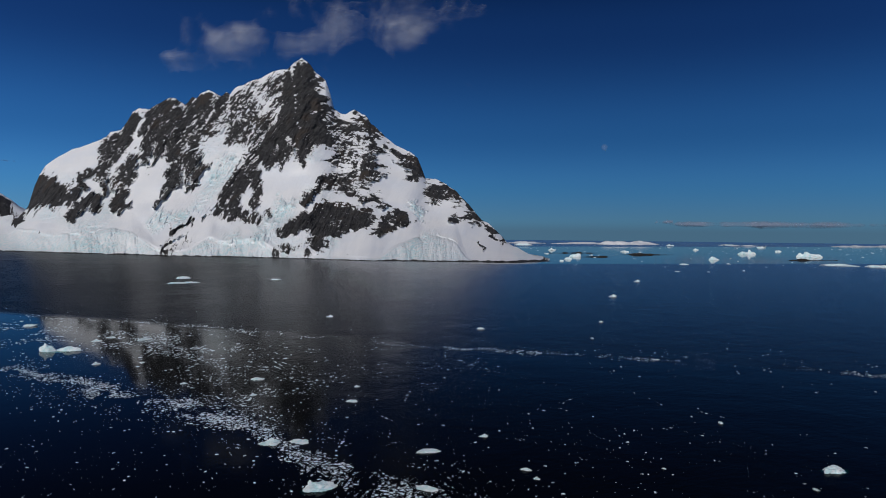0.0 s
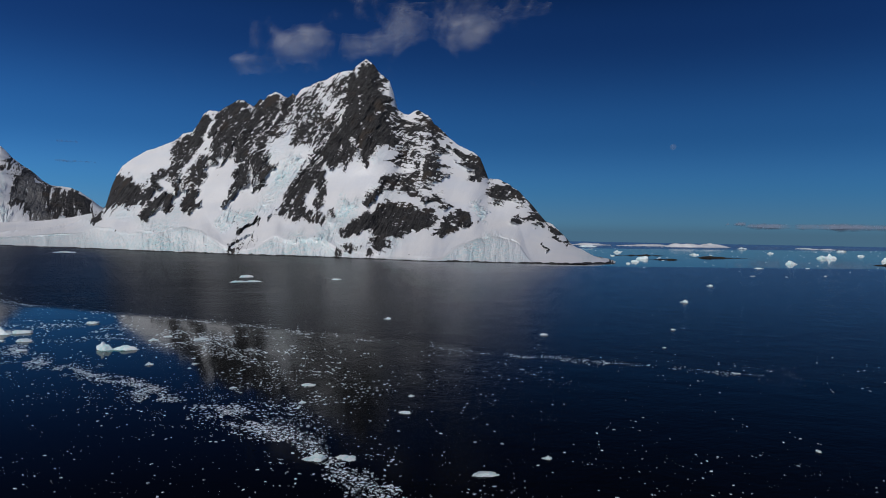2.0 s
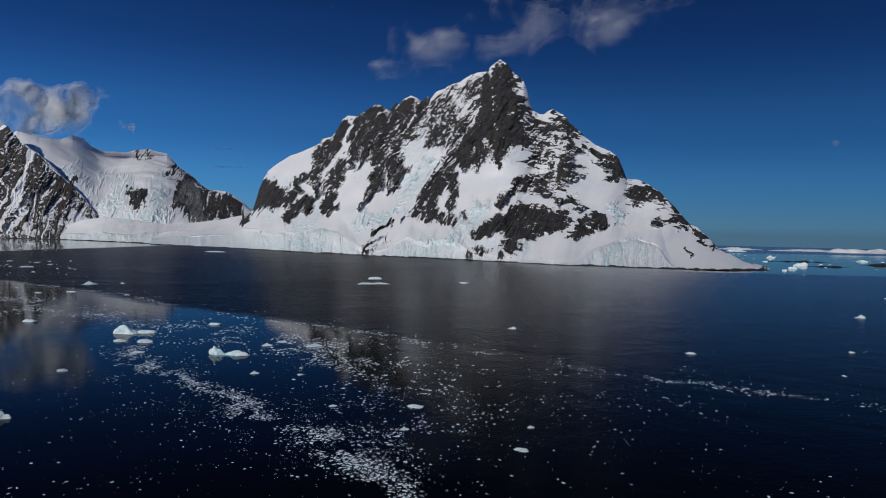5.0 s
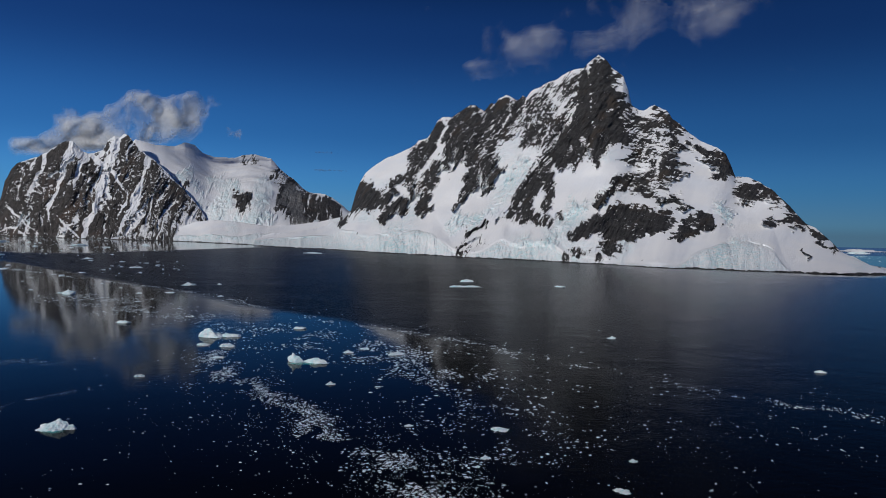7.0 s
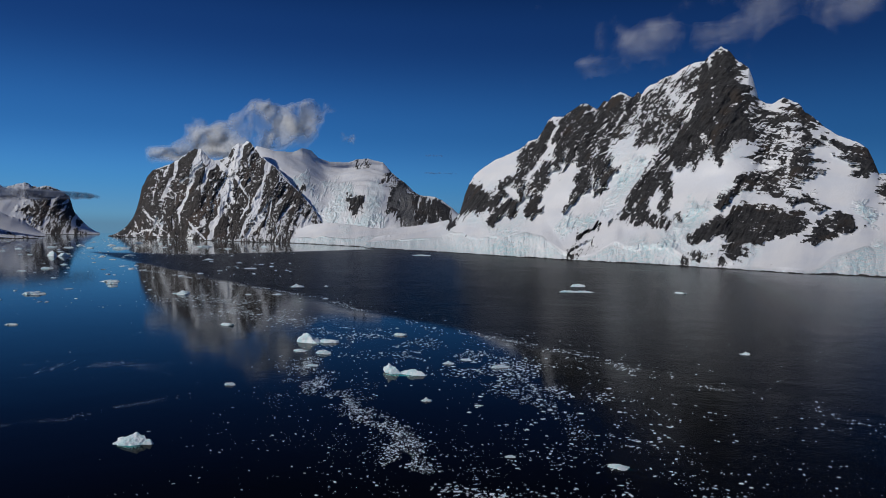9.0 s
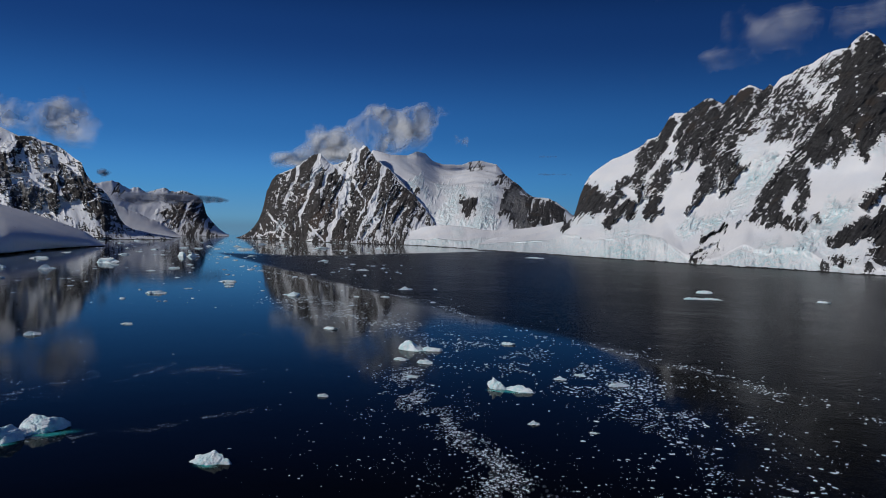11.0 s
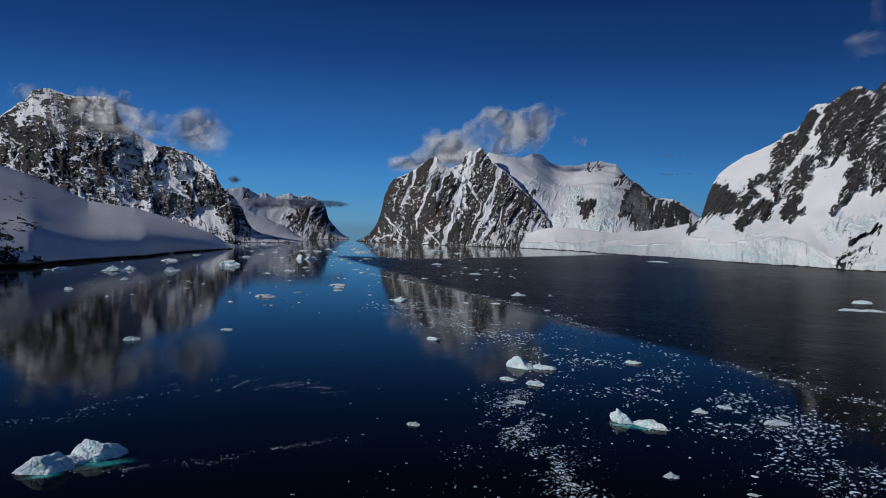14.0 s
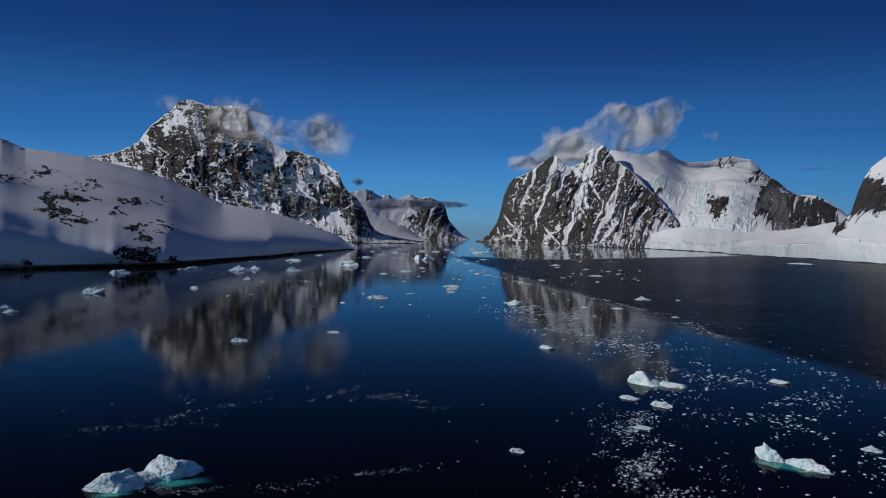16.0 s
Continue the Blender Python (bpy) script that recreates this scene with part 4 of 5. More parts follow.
low_island("snow_island", 2000, 2420, 2330, 2400, 160, 21, -1.4, 5, "low snow-domed island far out at sea")
low_island("snow_island", 1850, 2560, 2180, 2540, 120, 10, -1.2, 6, "low snow-covered island on the horizon")
low_island("snow_island", 1640, 2700, 1900, 2660, 110, 11, -1.2, 7, "low snow-covered island on the horizon")
low_island("snow_island", 2800, 1880, 3200, 1850, 90, 9, -1.0, 8, "flat snow-covered islet on the horizon")
low_island("snow_island", 2330, 2010, 2540, 1990, 60, 7, -1.0, 9, "flat snow-covered islet on the horizon")
low_island("skerry", 950, 1330, 1085, 1300, 26, 6, 0.9, 10, "bare dark rock skerry awash in calm water")
low_island("skerry", 1035, 1195, 1165, 1150, 22, 4, 0.9, 11, "bare dark rock skerry awash in calm water")
low_island("skerry", 1130, 850, 1225, 815, 20, 5, 0.9, 12, "bare dark rock skerry awash in calm water")
low_island("skerry", 850, 1090, 925, 1075, 16, 3, 0.9, 13, "bare dark rock skerry awash in calm water")


# ---- icebergs and floes ----
def lump_mesh(name, seed, level, tall, wide=1.0, jag=0.5, sink=0.12, ramp=0.0):
    """A broken piece of ice, one unit long: cut by cleavage planes, worn and fretted, with its foot just under the water. ramp: how far it climbs to one end."""
    bm = bmesh.new()
    bmesh.ops.create_icosphere(bm, subdivisions=level, radius=0.5)
    pick = random.Random(int(seed * 1000))
    cuts = []
    for k in range(14):
        n = Vector((pick.gauss(0, 1), pick.gauss(0, 1), abs(pick.gauss(0, 0.9)))).normalized()
        cuts.append((n, pick.uniform(0.26, 0.44)))
    off = Vector((seed * 3.7, seed * 1.3, seed * 7.1))
    for v in bm.verts:
        p = v.co.copy()
        q = p * (1 + jag * 0.5 * noise.noise(p * 2.6 + off))
        for n, d in cuts:
            over = q.dot(n) - d
            if over > 0:
                q -= n * over * 0.9
        q *= 1 + 0.16 * jag * noise.noise(q * 4.5 + off * 1.7)
        crack = abs(noise.noise(q * 7.0 + off * 2))
        q *= 1 + 0.10 * jag * noise.noise(q * 9 + off * 3) - 0.16 * jag * max(0.0, 0.12 - crack) / 0.12
        if q.z > 0:
            climb = 1 + ramp * q.x * 2 + 0.5 * jag * noise.noise(Vector((q.x * 3.2, q.y * 3.2, seed)))
            q.z = q.z * 2.3 * tall * max(climb, 0.15) - 0.02 * tall
        else:
            q.z = q.z * 2 * sink * tall - 0.02 * tall
        v.co = Vector((q.x * 1.15, q.y * 1.15 * wide, q.z))
    me = bpy.data.meshes.new(name)
    bm.to_mesh(me)
    bm.free()
    me.polygons.foreach_set("use_smooth", np.zeros(len(me.polygons), dtype=bool))
    return me


def apron_mesh(name, seed, grow=1.25, wide=1.0):
    """The drowned foot of a berg, showing just through the surface; it sinks out of sight towards its rim."""
    rings, sides = 9, 44
    r, a = np.meshgrid(np.linspace(0.02, 1, rings), np.linspace(0, 2 * np.pi, sides + 1), indexing="ij")
    edge = 0.5 * grow * (1 + 0.55 * fbm(np.cos(a) * 1.4 + seed, np.sin(a) * 1.4 + seed, 3, 5))
    ob = sheet(name, r * edge * np.cos(a), r * edge * np.sin(a) * wide, 0.03 - 0.02 * r, MAT_FOOT, None, {"shoal": np.clip(1.5 - r * 1.5, 0, 1)})
    me = ob.data
    bpy.data.objects.remove(ob)
    return me


def lay(name, me, material, parent, x, y, size, turn, z=0.0, high=None):
    if not len(me.materials):
        me.materials.append(material)
    ob = new(name, me)
    ob.parent = parent
    ob.location = (x, y, z)
    ob.rotation_euler = (0, 0, turn)
    ob.scale = (size, size, high if high else size)
    return ob


def berg(x, y, pieces, label, feet=()):
    """A drifting berg. Pieces: offset x, y, length, width ratio, height ratio, turn in degrees, jaggedness, ramp. Feet: offset x, y, length, width ratio, turn."""
    ob = new("iceberg")
    ob.location = (x, y, 0)
    for k, (dx, dy, length, wide, tall, turn, jag, ramp) in enumerate(pieces):
        seed = abs(x * 0.013) + y * 0.017 + k * 2.9
        lay("ice_block", lump_mesh("ice_block", seed, 5, tall, wide, jag, 0.12, ramp), MAT_ICE, ob, dx, dy, length, radians(turn))
    for k, (dx, dy, length, wide, turn) in enumerate(feet):
        lay("submerged_foot", apron_mesh("submerged_foot", 3.1 + k + abs(x) * 0.1, 1.0, wide), MAT_FOOT, ob, dx, dy, length, radians(turn), 0.0, 1.0)
    return tagged(ob, label, "iceberg")


berg(-101.6, 221.2, [(-0.6, -4.2, 10.0, 0.66, 0.26, 48, 0.6, -0.05), (0.4, 4.6, 10.6, 0.6, 0.36, 50, 0.75, 0.05), (-1.2, 0.4, 7.5, 0.6, 0.2, 50, 0.6, 0.1)],
     "white twin-humped iceberg with a turquoise drowned saddle", [(4.8, 2.6, 15.0, 0.42, 53), (1.2, -6.6, 8.0, 0.5, 53)])
berg(-12.0, 298.5, [(-3.5, 0.7, 6.6, 0.65, 0.36, 0, 1.0, -0.1), (3.5, -0.5, 6.4, 0.6, 0.33, -8, 1.3, 0.15), (0.6, 0.8, 6.0, 0.4, 0.16, 0, 1.0, 0.0)],
     "white iceberg with two crags over green drowned ice", [(0.6, -1.8, 14.0, 0.42, -5), (-2.8, -2.6, 7.5, 0.6, 0)])
berg(-56.0, 353.0, [(-2.0, 0, 11.5, 0.5, 0.28, -4, 0.6, -0.3), (5.0, 0.6, 7.0, 0.6, 0.2, 10, 0.7, 0.1)], "long ribbed white iceberg with a pale green waterline", [(0.5, -2.2, 13.5, 0.35, 0)])
berg(-55.0, 218.5, [(-0.4, 0, 6.6, 0.55, 0.32, 15, 0.9, 0.25), (2.6, 0.4, 2.6, 0.7, 0.42, 0, 0.9, 0.0)], "small jagged pale blue iceberg with a notched top", [(-0.4, -1.2, 7.0, 0.5, 0)])
berg(32.0, 125.0, [(0, 0, 5.6, 0.7, 0.2, 8, 1.1, 0.15), (-1.4, 0.3, 2.8, 0.8, 0.34, 0, 1.2, 0.0), (1.6, -0.4, 2.2, 0.7, 0.22, 30, 1.2, 0.0)], "flat white floe with a rounded top and green edge", [(-0.4, -0.6, 6.2, 0.6, 0)])
berg(121.0, 91.0, [(0, 0, 5.2, 0.7, 0.2, -20, 1.1, -0.2), (0.8, 0.3, 2.6, 0.7, 0.32, 10, 1.2, 0.0)], "small pale green iceberg with a rounded top", [(0.4, -0.6, 5.6, 0.6, -20)])
berg(71.0, 632.0, [(-3, 0, 22.0, 0.45, 0.07, 4, 1.2, 0.0), (7, 1, 13.0, 0.5, 0.1, -6, 1.3, 0.0), (-8, -1, 8.0, 0.6, 0.13, 0, 1.3, 0.0)], "low flat white floe")
berg(78.0, 692.0, [(0, 0, 14.0, 0.5, 0.2, 0, 0.7, 0.0)], "small white berg behind a flat floe")
berg(1001, 901, [(0, 0, 26, 0.6, 0.16, 0, 0.5, 0.0), (2, 2, 19, 0.6, 0.28, 0, 0.5, 0.0)], "flat-topped white iceberg in calm water")
berg(1383, 1147, [(-4, 0, 38, 0.6, 0.2, -35, 1.0, 0.15), (10, -6, 22, 0.6, 0.46, -35, 1.1, 0.0), (-2, 1, 14, 0.6, 0.5, -35, 1.1, 0.0)], "large castle-shaped white iceberg")
berg(1350, 962, [(4, 0, 42, 0.5, 0.22, -40, 1.0, 0.0), (-13, 9, 15, 0.7, 0.5, -40, 1.0, 0.0), (16, -12, 14, 0.7, 0.52, -40, 1.1, 0.0), (2, -1, 13, 0.7, 0.5, -40, 1.1, 0.0)], "large block-shaped white iceberg with upright sides")
berg(860, 1115, [(0, 0, 30, 0.5, 0.2, -30, 0.7, 0.0), (6, 2, 13, 0.6, 0.6, -30, 0.8, 0.0)], "pointed white iceberg in calm water")
berg(-635, 1031, [(0, 0, 14, 0.6, 0.5, 0, 0.9, 0.2)], "small pointed white iceberg")

# drifting pieces: place, length and height in metres
FLOES_NEAR = [(58, 181, 2.7, 0.8), (30, 154, 5, 1.2), (36, 152, 3.8, 1.0), (48, 116, 4.6, 1.0), (57, 135, 4.8, 0.7), (73, 139, 2.3, 0.6), (129, 124, 1.8, 0.5),
              (331, 395, 6.6, 1.9), (462, 512, 6.7, 1.9), (110, 359, 4.2, 1.2), (159, 288, 3.7, 1), (228, 285, 2.4, 0.7), (188, 243, 1.7, 0.6), (153, 647, 9.6, 1.6),
              (69, 117, 2, 0.6), (68, 112, 1.3, 0.4), (93, 106, 0.9, 0.3), (109, 86, 1.4, 0.4)]
FLOES_SEA = [(750, 995, 16.1, 4.5), (1008, 675, 48.9, 4), (1018, 617, 48.1, 4), (692, 936, 9.4, 2.6), (1213, 1369, 23.6, 6.6), (1118, 1550, 21.6, 6), (917, 1289, 10.2, 3.2),
             (798, 777, 12.6, 2), (1492, 2244, 86.9, 9), (2050, 2050, 40, 7), (2500, 2150, 60, 8), (2200, 1750, 30, 6), (1700, 1300, 22, 5), (1600, 1500, 18, 5)]
FLOES_BRASH = [(-55, 332, 5.8, 1.3), (-46, 329, 6.6, 1.5), (-58, 274, 3.6, 0.9), (-199, 534, 12.5, 2.2), (-108, 392, 7.1, 1.5), (-144, 610, 11.5, 2.2), (-154, 538, 4.1, 1.1),
               (-98, 524, 3.8, 1.1), (-123, 620, 3.7, 1.2), (-1, 265, 3, 0.8), (13, 262, 1.6, 0.5), (42, 219, 4.6, 1), (21, 222, 2.1, 0.6), (65, 197, 1.9, 0.5),
               (36, 199, 2.2, 0.6), (34, 194, 1.3, 0.4), (-146, 1388, 37.6, 4), (-296, 614, 12.8, 2.4), (-43, 306, 4.3, 1), (17, 315, 6.5, 1.3), (0, 318, 4.1, 0.9), (6, 326, 3.4, 0.8)]
FLOES_CHANNEL = [(-209, 331, 7.1, 2.4), (-282, 502, 15.8, 2.2), (-26, 379, 5.9, 1.3), (-194, 525, 8.8, 2), (-283, 593, 9.6, 2.2), (-425, 469, 7.9, 2.2), (-631, 618, 19.4, 4.4),
                 (-534, 668, 12.2, 6.3), (-581, 638, 24.9, 5), (-585, 662, 19.2, 4.4), (-579, 807, 32.3, 7.6), (-618, 528, 20.9, 4.4), (-715, 848, 20.4, 4.7), (-197, 371, 4.9, 1.2),
                 (-441, 403, 14.2, 5), (-470, 556, 10.1, 2.4), (-616, 1028, 13.9, 9), (-447, 752, 13.4, 3), (-731, 1022, 18.4, 4.2), (-749, 1407, 35.5, 6), (-370, 320, 7.4, 1.8),
                 (-393, 328, 6.4, 1.6), (-689, 1651, 40, 6), (-582, 1748, 16.5, 4)]
floe_shapes = [lump_mesh("ice_floe", 11.3 + 4.1 * k, 4, 0.5, 0.5 + 0.09 * (k % 4), 1.2 + 0.2 * (k % 3)) for k in range(8)]
floe_feet = [apron_mesh("wet_edge", 2.3 + k, 1.14, 0.6) for k in range(4)]
rng = random.Random(5)
# more floes thicken towards the channel's mouth
FLOES_MOUTH = []
while len(FLOES_MOUTH) < 70:
    y = rng.uniform(560, 1900)
    x = -0.62 * y + rng.gauss(0, 60 + 0.14 * y)
    if x > 150 - 0.4 * y:
        continue
    length = (0.004 + 0.011 * rng.random() ** 2) * y
    FLOES_MOUTH.append((x, y, length, 0.17 * length))
for rows, label in ((FLOES_NEAR, "small white ice floe drifting on dark water"), (FLOES_SEA, "white ice floe far out on the open sea"),
                    (FLOES_BRASH, "white ice floe among scattered brash ice"), (FLOES_CHANNEL, "white ice floe drifting in the calm channel"), (FLOES_MOUTH, "flat white ice floe drifting near the channel's mouth")):
    for x, y, length, tall in rows:
        ob = new("ice_floe")
        ob.location = (x, y, 0)
        tagged(ob, label, "ice floe", group="drifting ice floes")
        k = rng.randrange(8)
        # the longer side lies across the channel
        turn = math.atan2(y - 80, x - 8) - math.pi / 2 + rng.uniform(-0.35, 0.35)
        lay("ice_block", floe_shapes[k], MAT_ICE, ob, 0, 0, length, turn, 0.0, tall * 1.4)
        if length < 20 and y < 700 and rng.random() < 0.6:
            lay("wet_edge", floe_feet[k % 4], MAT_FOOT, ob, 0, 0, length, turn, 0.0, 1.0)


# ---- brash ice ----
def brash(name, spots, sizes, seed, label):
    """Countless chips and plates of ice on the water, as one mesh."""
    g = np.random.default_rng(seed)
    count = len(spots)
    sides = 6
    a = np.linspace(0, 2 * np.pi, sides, endpoint=False)[None] + g.uniform(0, 6.28, (count, 1))
    r = g.uniform(0.4, 1.15, (count, sides)) * 0.5 * sizes[:, None]
    squash = g.uniform(0.22, 0.75, (count, 1))
    turn = g.uniform(0, np.pi, (count, 1))
    px, py = np.cos(a) * r, np.sin(a) * r * squash
    qx, qy = px * np.cos(turn) - py * np.sin(turn), px * np.sin(turn) + py * np.cos(turn)
    tall = sizes[:, None] * g.uniform(0.04, 0.11, (count, 1))
    foot = np.stack([spots[:, :1] + qx, spots[:, 1:] + qy, np.full(qx.shape, -0.012)], -1)
    top = np.stack([spots[:, :1] + qx * 0.7, spots[:, 1:] + qy * 0.7, tall * g.uniform(0.6, 1.2, (count, sides))], -1)
    peak = np.stack([spots[:, :1] + 0.1 * qx[:, :1], spots[:, 1:] + 0.1 * qy[:, :1], tall * 1.15], -1)
    co = np.concatenate([foot, top, peak], 1)
    per = 2 * sides + 1
    faces = []
    for k in range(sides):
        j = (k + 1) % sides
        faces += [(k, j, sides + j), (k, sides + j, sides + k), (sides + k, sides + j, 2 * sides)]
    tri = (np.array(faces)[None] + (np.arange(count) * per)[:, None, None]).reshape(-1, 3)
    me = bpy.data.meshes.new(name)
    me.vertices.add(count * per)
    me.vertices.foreach_set("co", co.reshape(-1).astype(np.float32))
    me.loops.add(tri.size)
    me.loops.foreach_set("vertex_index", tri.ravel().astype(np.int32))
    me.polygons.add(len(tri))
    me.polygons.foreach_set("loop_start", np.arange(0, tri.size, 3, dtype=np.int32))
    me.polygons.foreach_set("loop_total", np.full(len(tri), 3, dtype=np.int32))
    me.update(calc_edges=True)
    me.materials.append(MAT_BRASH)
    return tagged(new(name, me), label, "brash ice", kind="stuff")


def along(line, count, spread, g, clump=0.5):
    """Places scattered to both sides of a line, in clumps."""
    pts = np.array(line, float)
    seg = np.hypot(*np.diff(pts, axis=0).T)
    s = g.uniform(0, seg.sum(), count * 4)
    run = np.concatenate([[0], np.cumsum(seg)])
    x, y = np.interp(s, run, pts[:, 0]), np.interp(s, run, pts[:, 1])
    # the line meanders, and eddies pull the ice into ragged filaments
    x = x + 5.0 * fbm(s / 28, s * 0, 3, 61) + g.normal(0, 1, count * 4) * spread
    y = y + 5.0 * fbm(s / 28, s * 0 + 4, 3, 62) + g.normal(0, 1, count * 4) * spread
    eddy_x, eddy_y = x + 4 * fbm(x / 16, y / 16, 2, 71), y + 4 * fbm(x / 16, y / 16, 2, 72)
    keep = fbm(eddy_x / 5, eddy_y / 9, 4, 91) * 1.3 + fbm(x / 25, y / 25, 2, 92) * 0.8 > g.normal(0, 0.2, count * 4) + clump - 0.4
    return np.stack([x, y], -1)[keep][:count]


def chip_sizes(n, g, low, high):
    return low * (high / low) ** (g.random(n) ** 2.0)


g = np.random.default_rng(12)
BAND_WEST = [(-48, 315), (-40, 285), (-28, 266), (-16, 251), (-6, 235), (4, 215), (14, 200), (24, 172), (32, 151), (38, 133), (46, 112), (55, 95)]
BAND_EAST = [(-25, 360), (-10, 340), (9, 323), (25, 288), (34, 249), (41, 221), (45, 202), (46, 190), (30, 192), (20, 198)]
DRIFT_LINE = [(-420, 840), (-337, 750), (-200, 625), (-116, 546), (-43, 441), (31, 360), (69, 311), (107, 261), (134, 237), (170, 204), (223, 141), (260, 100)]
FIELD_EAST = [(-190, 520), (-150, 480), (-97, 425), (-55, 385), (-20, 350), (10, 325), (38, 290), (60, 250)]
THIN_LINE = [(-100, 216), (-90, 226), (-83, 234), (-77, 244), (-69, 253), (-58, 261), (-48, 262)]
THIN_WEST = [(-150, 230), (-140, 245), (-136, 268), (-126, 285), (-115, 292), (-95, 300)]
for line, count, spread, low, high, clump, label in (
        (BAND_WEST, 8500, 2.6, 0.14, 1.2, 0.42, "dense drifting band of white brash ice chips"),
        (BAND_WEST, 3000, 11.0, 0.13, 1.1, 0.65, "loose brash ice chips scattered beside the dense band"),
        (BAND_EAST, 3000, 10.0, 0.14, 1.4, 0.55, "loose field of brash ice chips and small plates"),
        (DRIFT_LINE, 3200, 2.2, 0.2, 1.6, 0.55, "thin curved drift line of ice chips on the water"),
        (DRIFT_LINE, 1400, 14.0, 0.15, 1.4, 0.4, "sparse ice chips near the drift line"),
        (FIELD_EAST, 5200, 13.0, 0.2, 1.9, 0.5, "wide loose field of ice chips and small plates below the drift line"),
        (THIN_LINE, 420, 1.1, 0.13, 0.55, 0.5, "faint thread of tiny ice chips on black water"),
        (THIN_WEST, 900, 6.0, 0.16, 0.9, 0.45, "faint scatter of tiny ice chips on calm water")):
    spots = along(line, count, spread, g, clump)
    brash("brash_ice", spots, chip_sizes(len(spots), g, low, high), 3 + len(spots), label)

wide = np.stack([g.uniform(-260, 260, 2600), g.uniform(60, 520, 2600)], -1)
keep = fbm(wide[:, 0] / 60, wide[:, 1] / 60, 3, 33) > g.normal(0.22, 0.3, len(wide))
brash("brash_ice", wide[keep], chip_sizes(keep.sum(), g, 0.15, 1.2), 8, "scattered single ice chips on dark open water")
field = np.stack([g.uniform(-70, 150, 9000), g.uniform(85, 430, 9000)], -1)
keep = (fbm(field[:, 0] / 18, field[:, 1] / 26, 4, 35, 0.6) > g.normal(0.3, 0.22, len(field))) & (field[:, 1] + 1.18 * field[:, 0] < 440) & (field[:, 1] + 3.2 * field[:, 0] > 80)
brash("brash_ice", field[keep], chip_sizes(keep.sum(), g, 0.13, 1.3), 14, "thin streaks of ice chips between the drifting bands")
near = np.stack([g.uniform(-45, 120, 5200), g.uniform(75, 230, 5200)], -1)
keep = fbm(near[:, 0] / 14, near[:, 1] / 14, 3, 36) > g.normal(0.12, 0.3, len(near))
brash("brash_ice", near[keep], chip_sizes(keep.sum(), g, 0.12, 1.1), 15, "scattered small ice plates on black water")
mouth = np.stack([g.uniform(-1700, -100, 6500), g.uniform(420, 2600, 6500)], -1)
keep = (np.abs(mouth[:, 0] + 0.6 * mouth[:, 1]) < 60 + 0.28 * mouth[:, 1]) & (fbm(mouth[:, 0] / 130, mouth[:, 1] / 130, 3, 34) > g.normal(-0.12, 0.3, len(mouth)))
brash("brash_ice", mouth[keep], chip_sizes(keep.sum(), g, 1.0, 9.0), 9, "drifting ice pieces strewn through the channel")
off = np.stack([g.uniform(600, 2600, 700), g.uniform(600, 2400, 700)], -1)
brash("brash_ice", off, chip_sizes(len(off), g, 0.8, 9.0), 10, "small ice pieces strewn over the open sea")


# ---- clouds ----
def cloud_material(name, white):
    m = Nodes(name)
    veil = m.attr("veil")
    p = m.place()
    n = m.noise(p, 0.02, 6, 0.6, 0.4)
    a = m.math("MULTIPLY", veil, m.step(n, 0.25, 0.7, 0.45, 1.25), clamp=True)
    glow = m.add("BsdfTranslucent")
    body = m.add("BsdfDiffuse")
    clear = m.add("BsdfTransparent")
    # vapour scatters light whichever way it faces
    facing = m.add("NewGeometry")
    for n, side in ((body, 1.0), (glow, -1.0)):
        lift = m.add("VectorMath", operation="ADD")
        soft = m.add("VectorMath", operation="SCALE")
        m.link(facing.outputs["Normal"], soft.inputs[0])
        soft.inputs["Scale"].default_value = 0.2
        m.link(soft.outputs[0], lift.inputs[0])
        lift.inputs[1].default_value = tuple(SUN_DIR * side)
        m.link(lift.outputs[0], n.inputs["Normal"])
    # a darker cloud also turns bluer: shade put into the colour
    for n in (glow, body):
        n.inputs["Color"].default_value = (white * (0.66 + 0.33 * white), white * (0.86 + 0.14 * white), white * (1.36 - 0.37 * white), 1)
    both, all_ = m.add("MixShader"), m.add("MixShader")
    both.inputs[0].default_value = 0.5
    m.link(body.outputs[0], both.inputs[1])
    m.link(glow.outputs[0], both.inputs[2])
    m.link(a, all_.inputs[0])
    m.link(clear.outputs[0], all_.inputs[1])
    m.link(both.outputs[0], all_.inputs[2])
    m.link(all_.outputs[0], m.out.inputs["Surface"])
    return m.mat


MAT_CLOUD = cloud_material("cloud_vapour", 0.95)
# same vapour with the shade of the far low clouds in its colour
MAT_CLOUD_SHADED = cloud_material("shaded_vapour", 0.27)


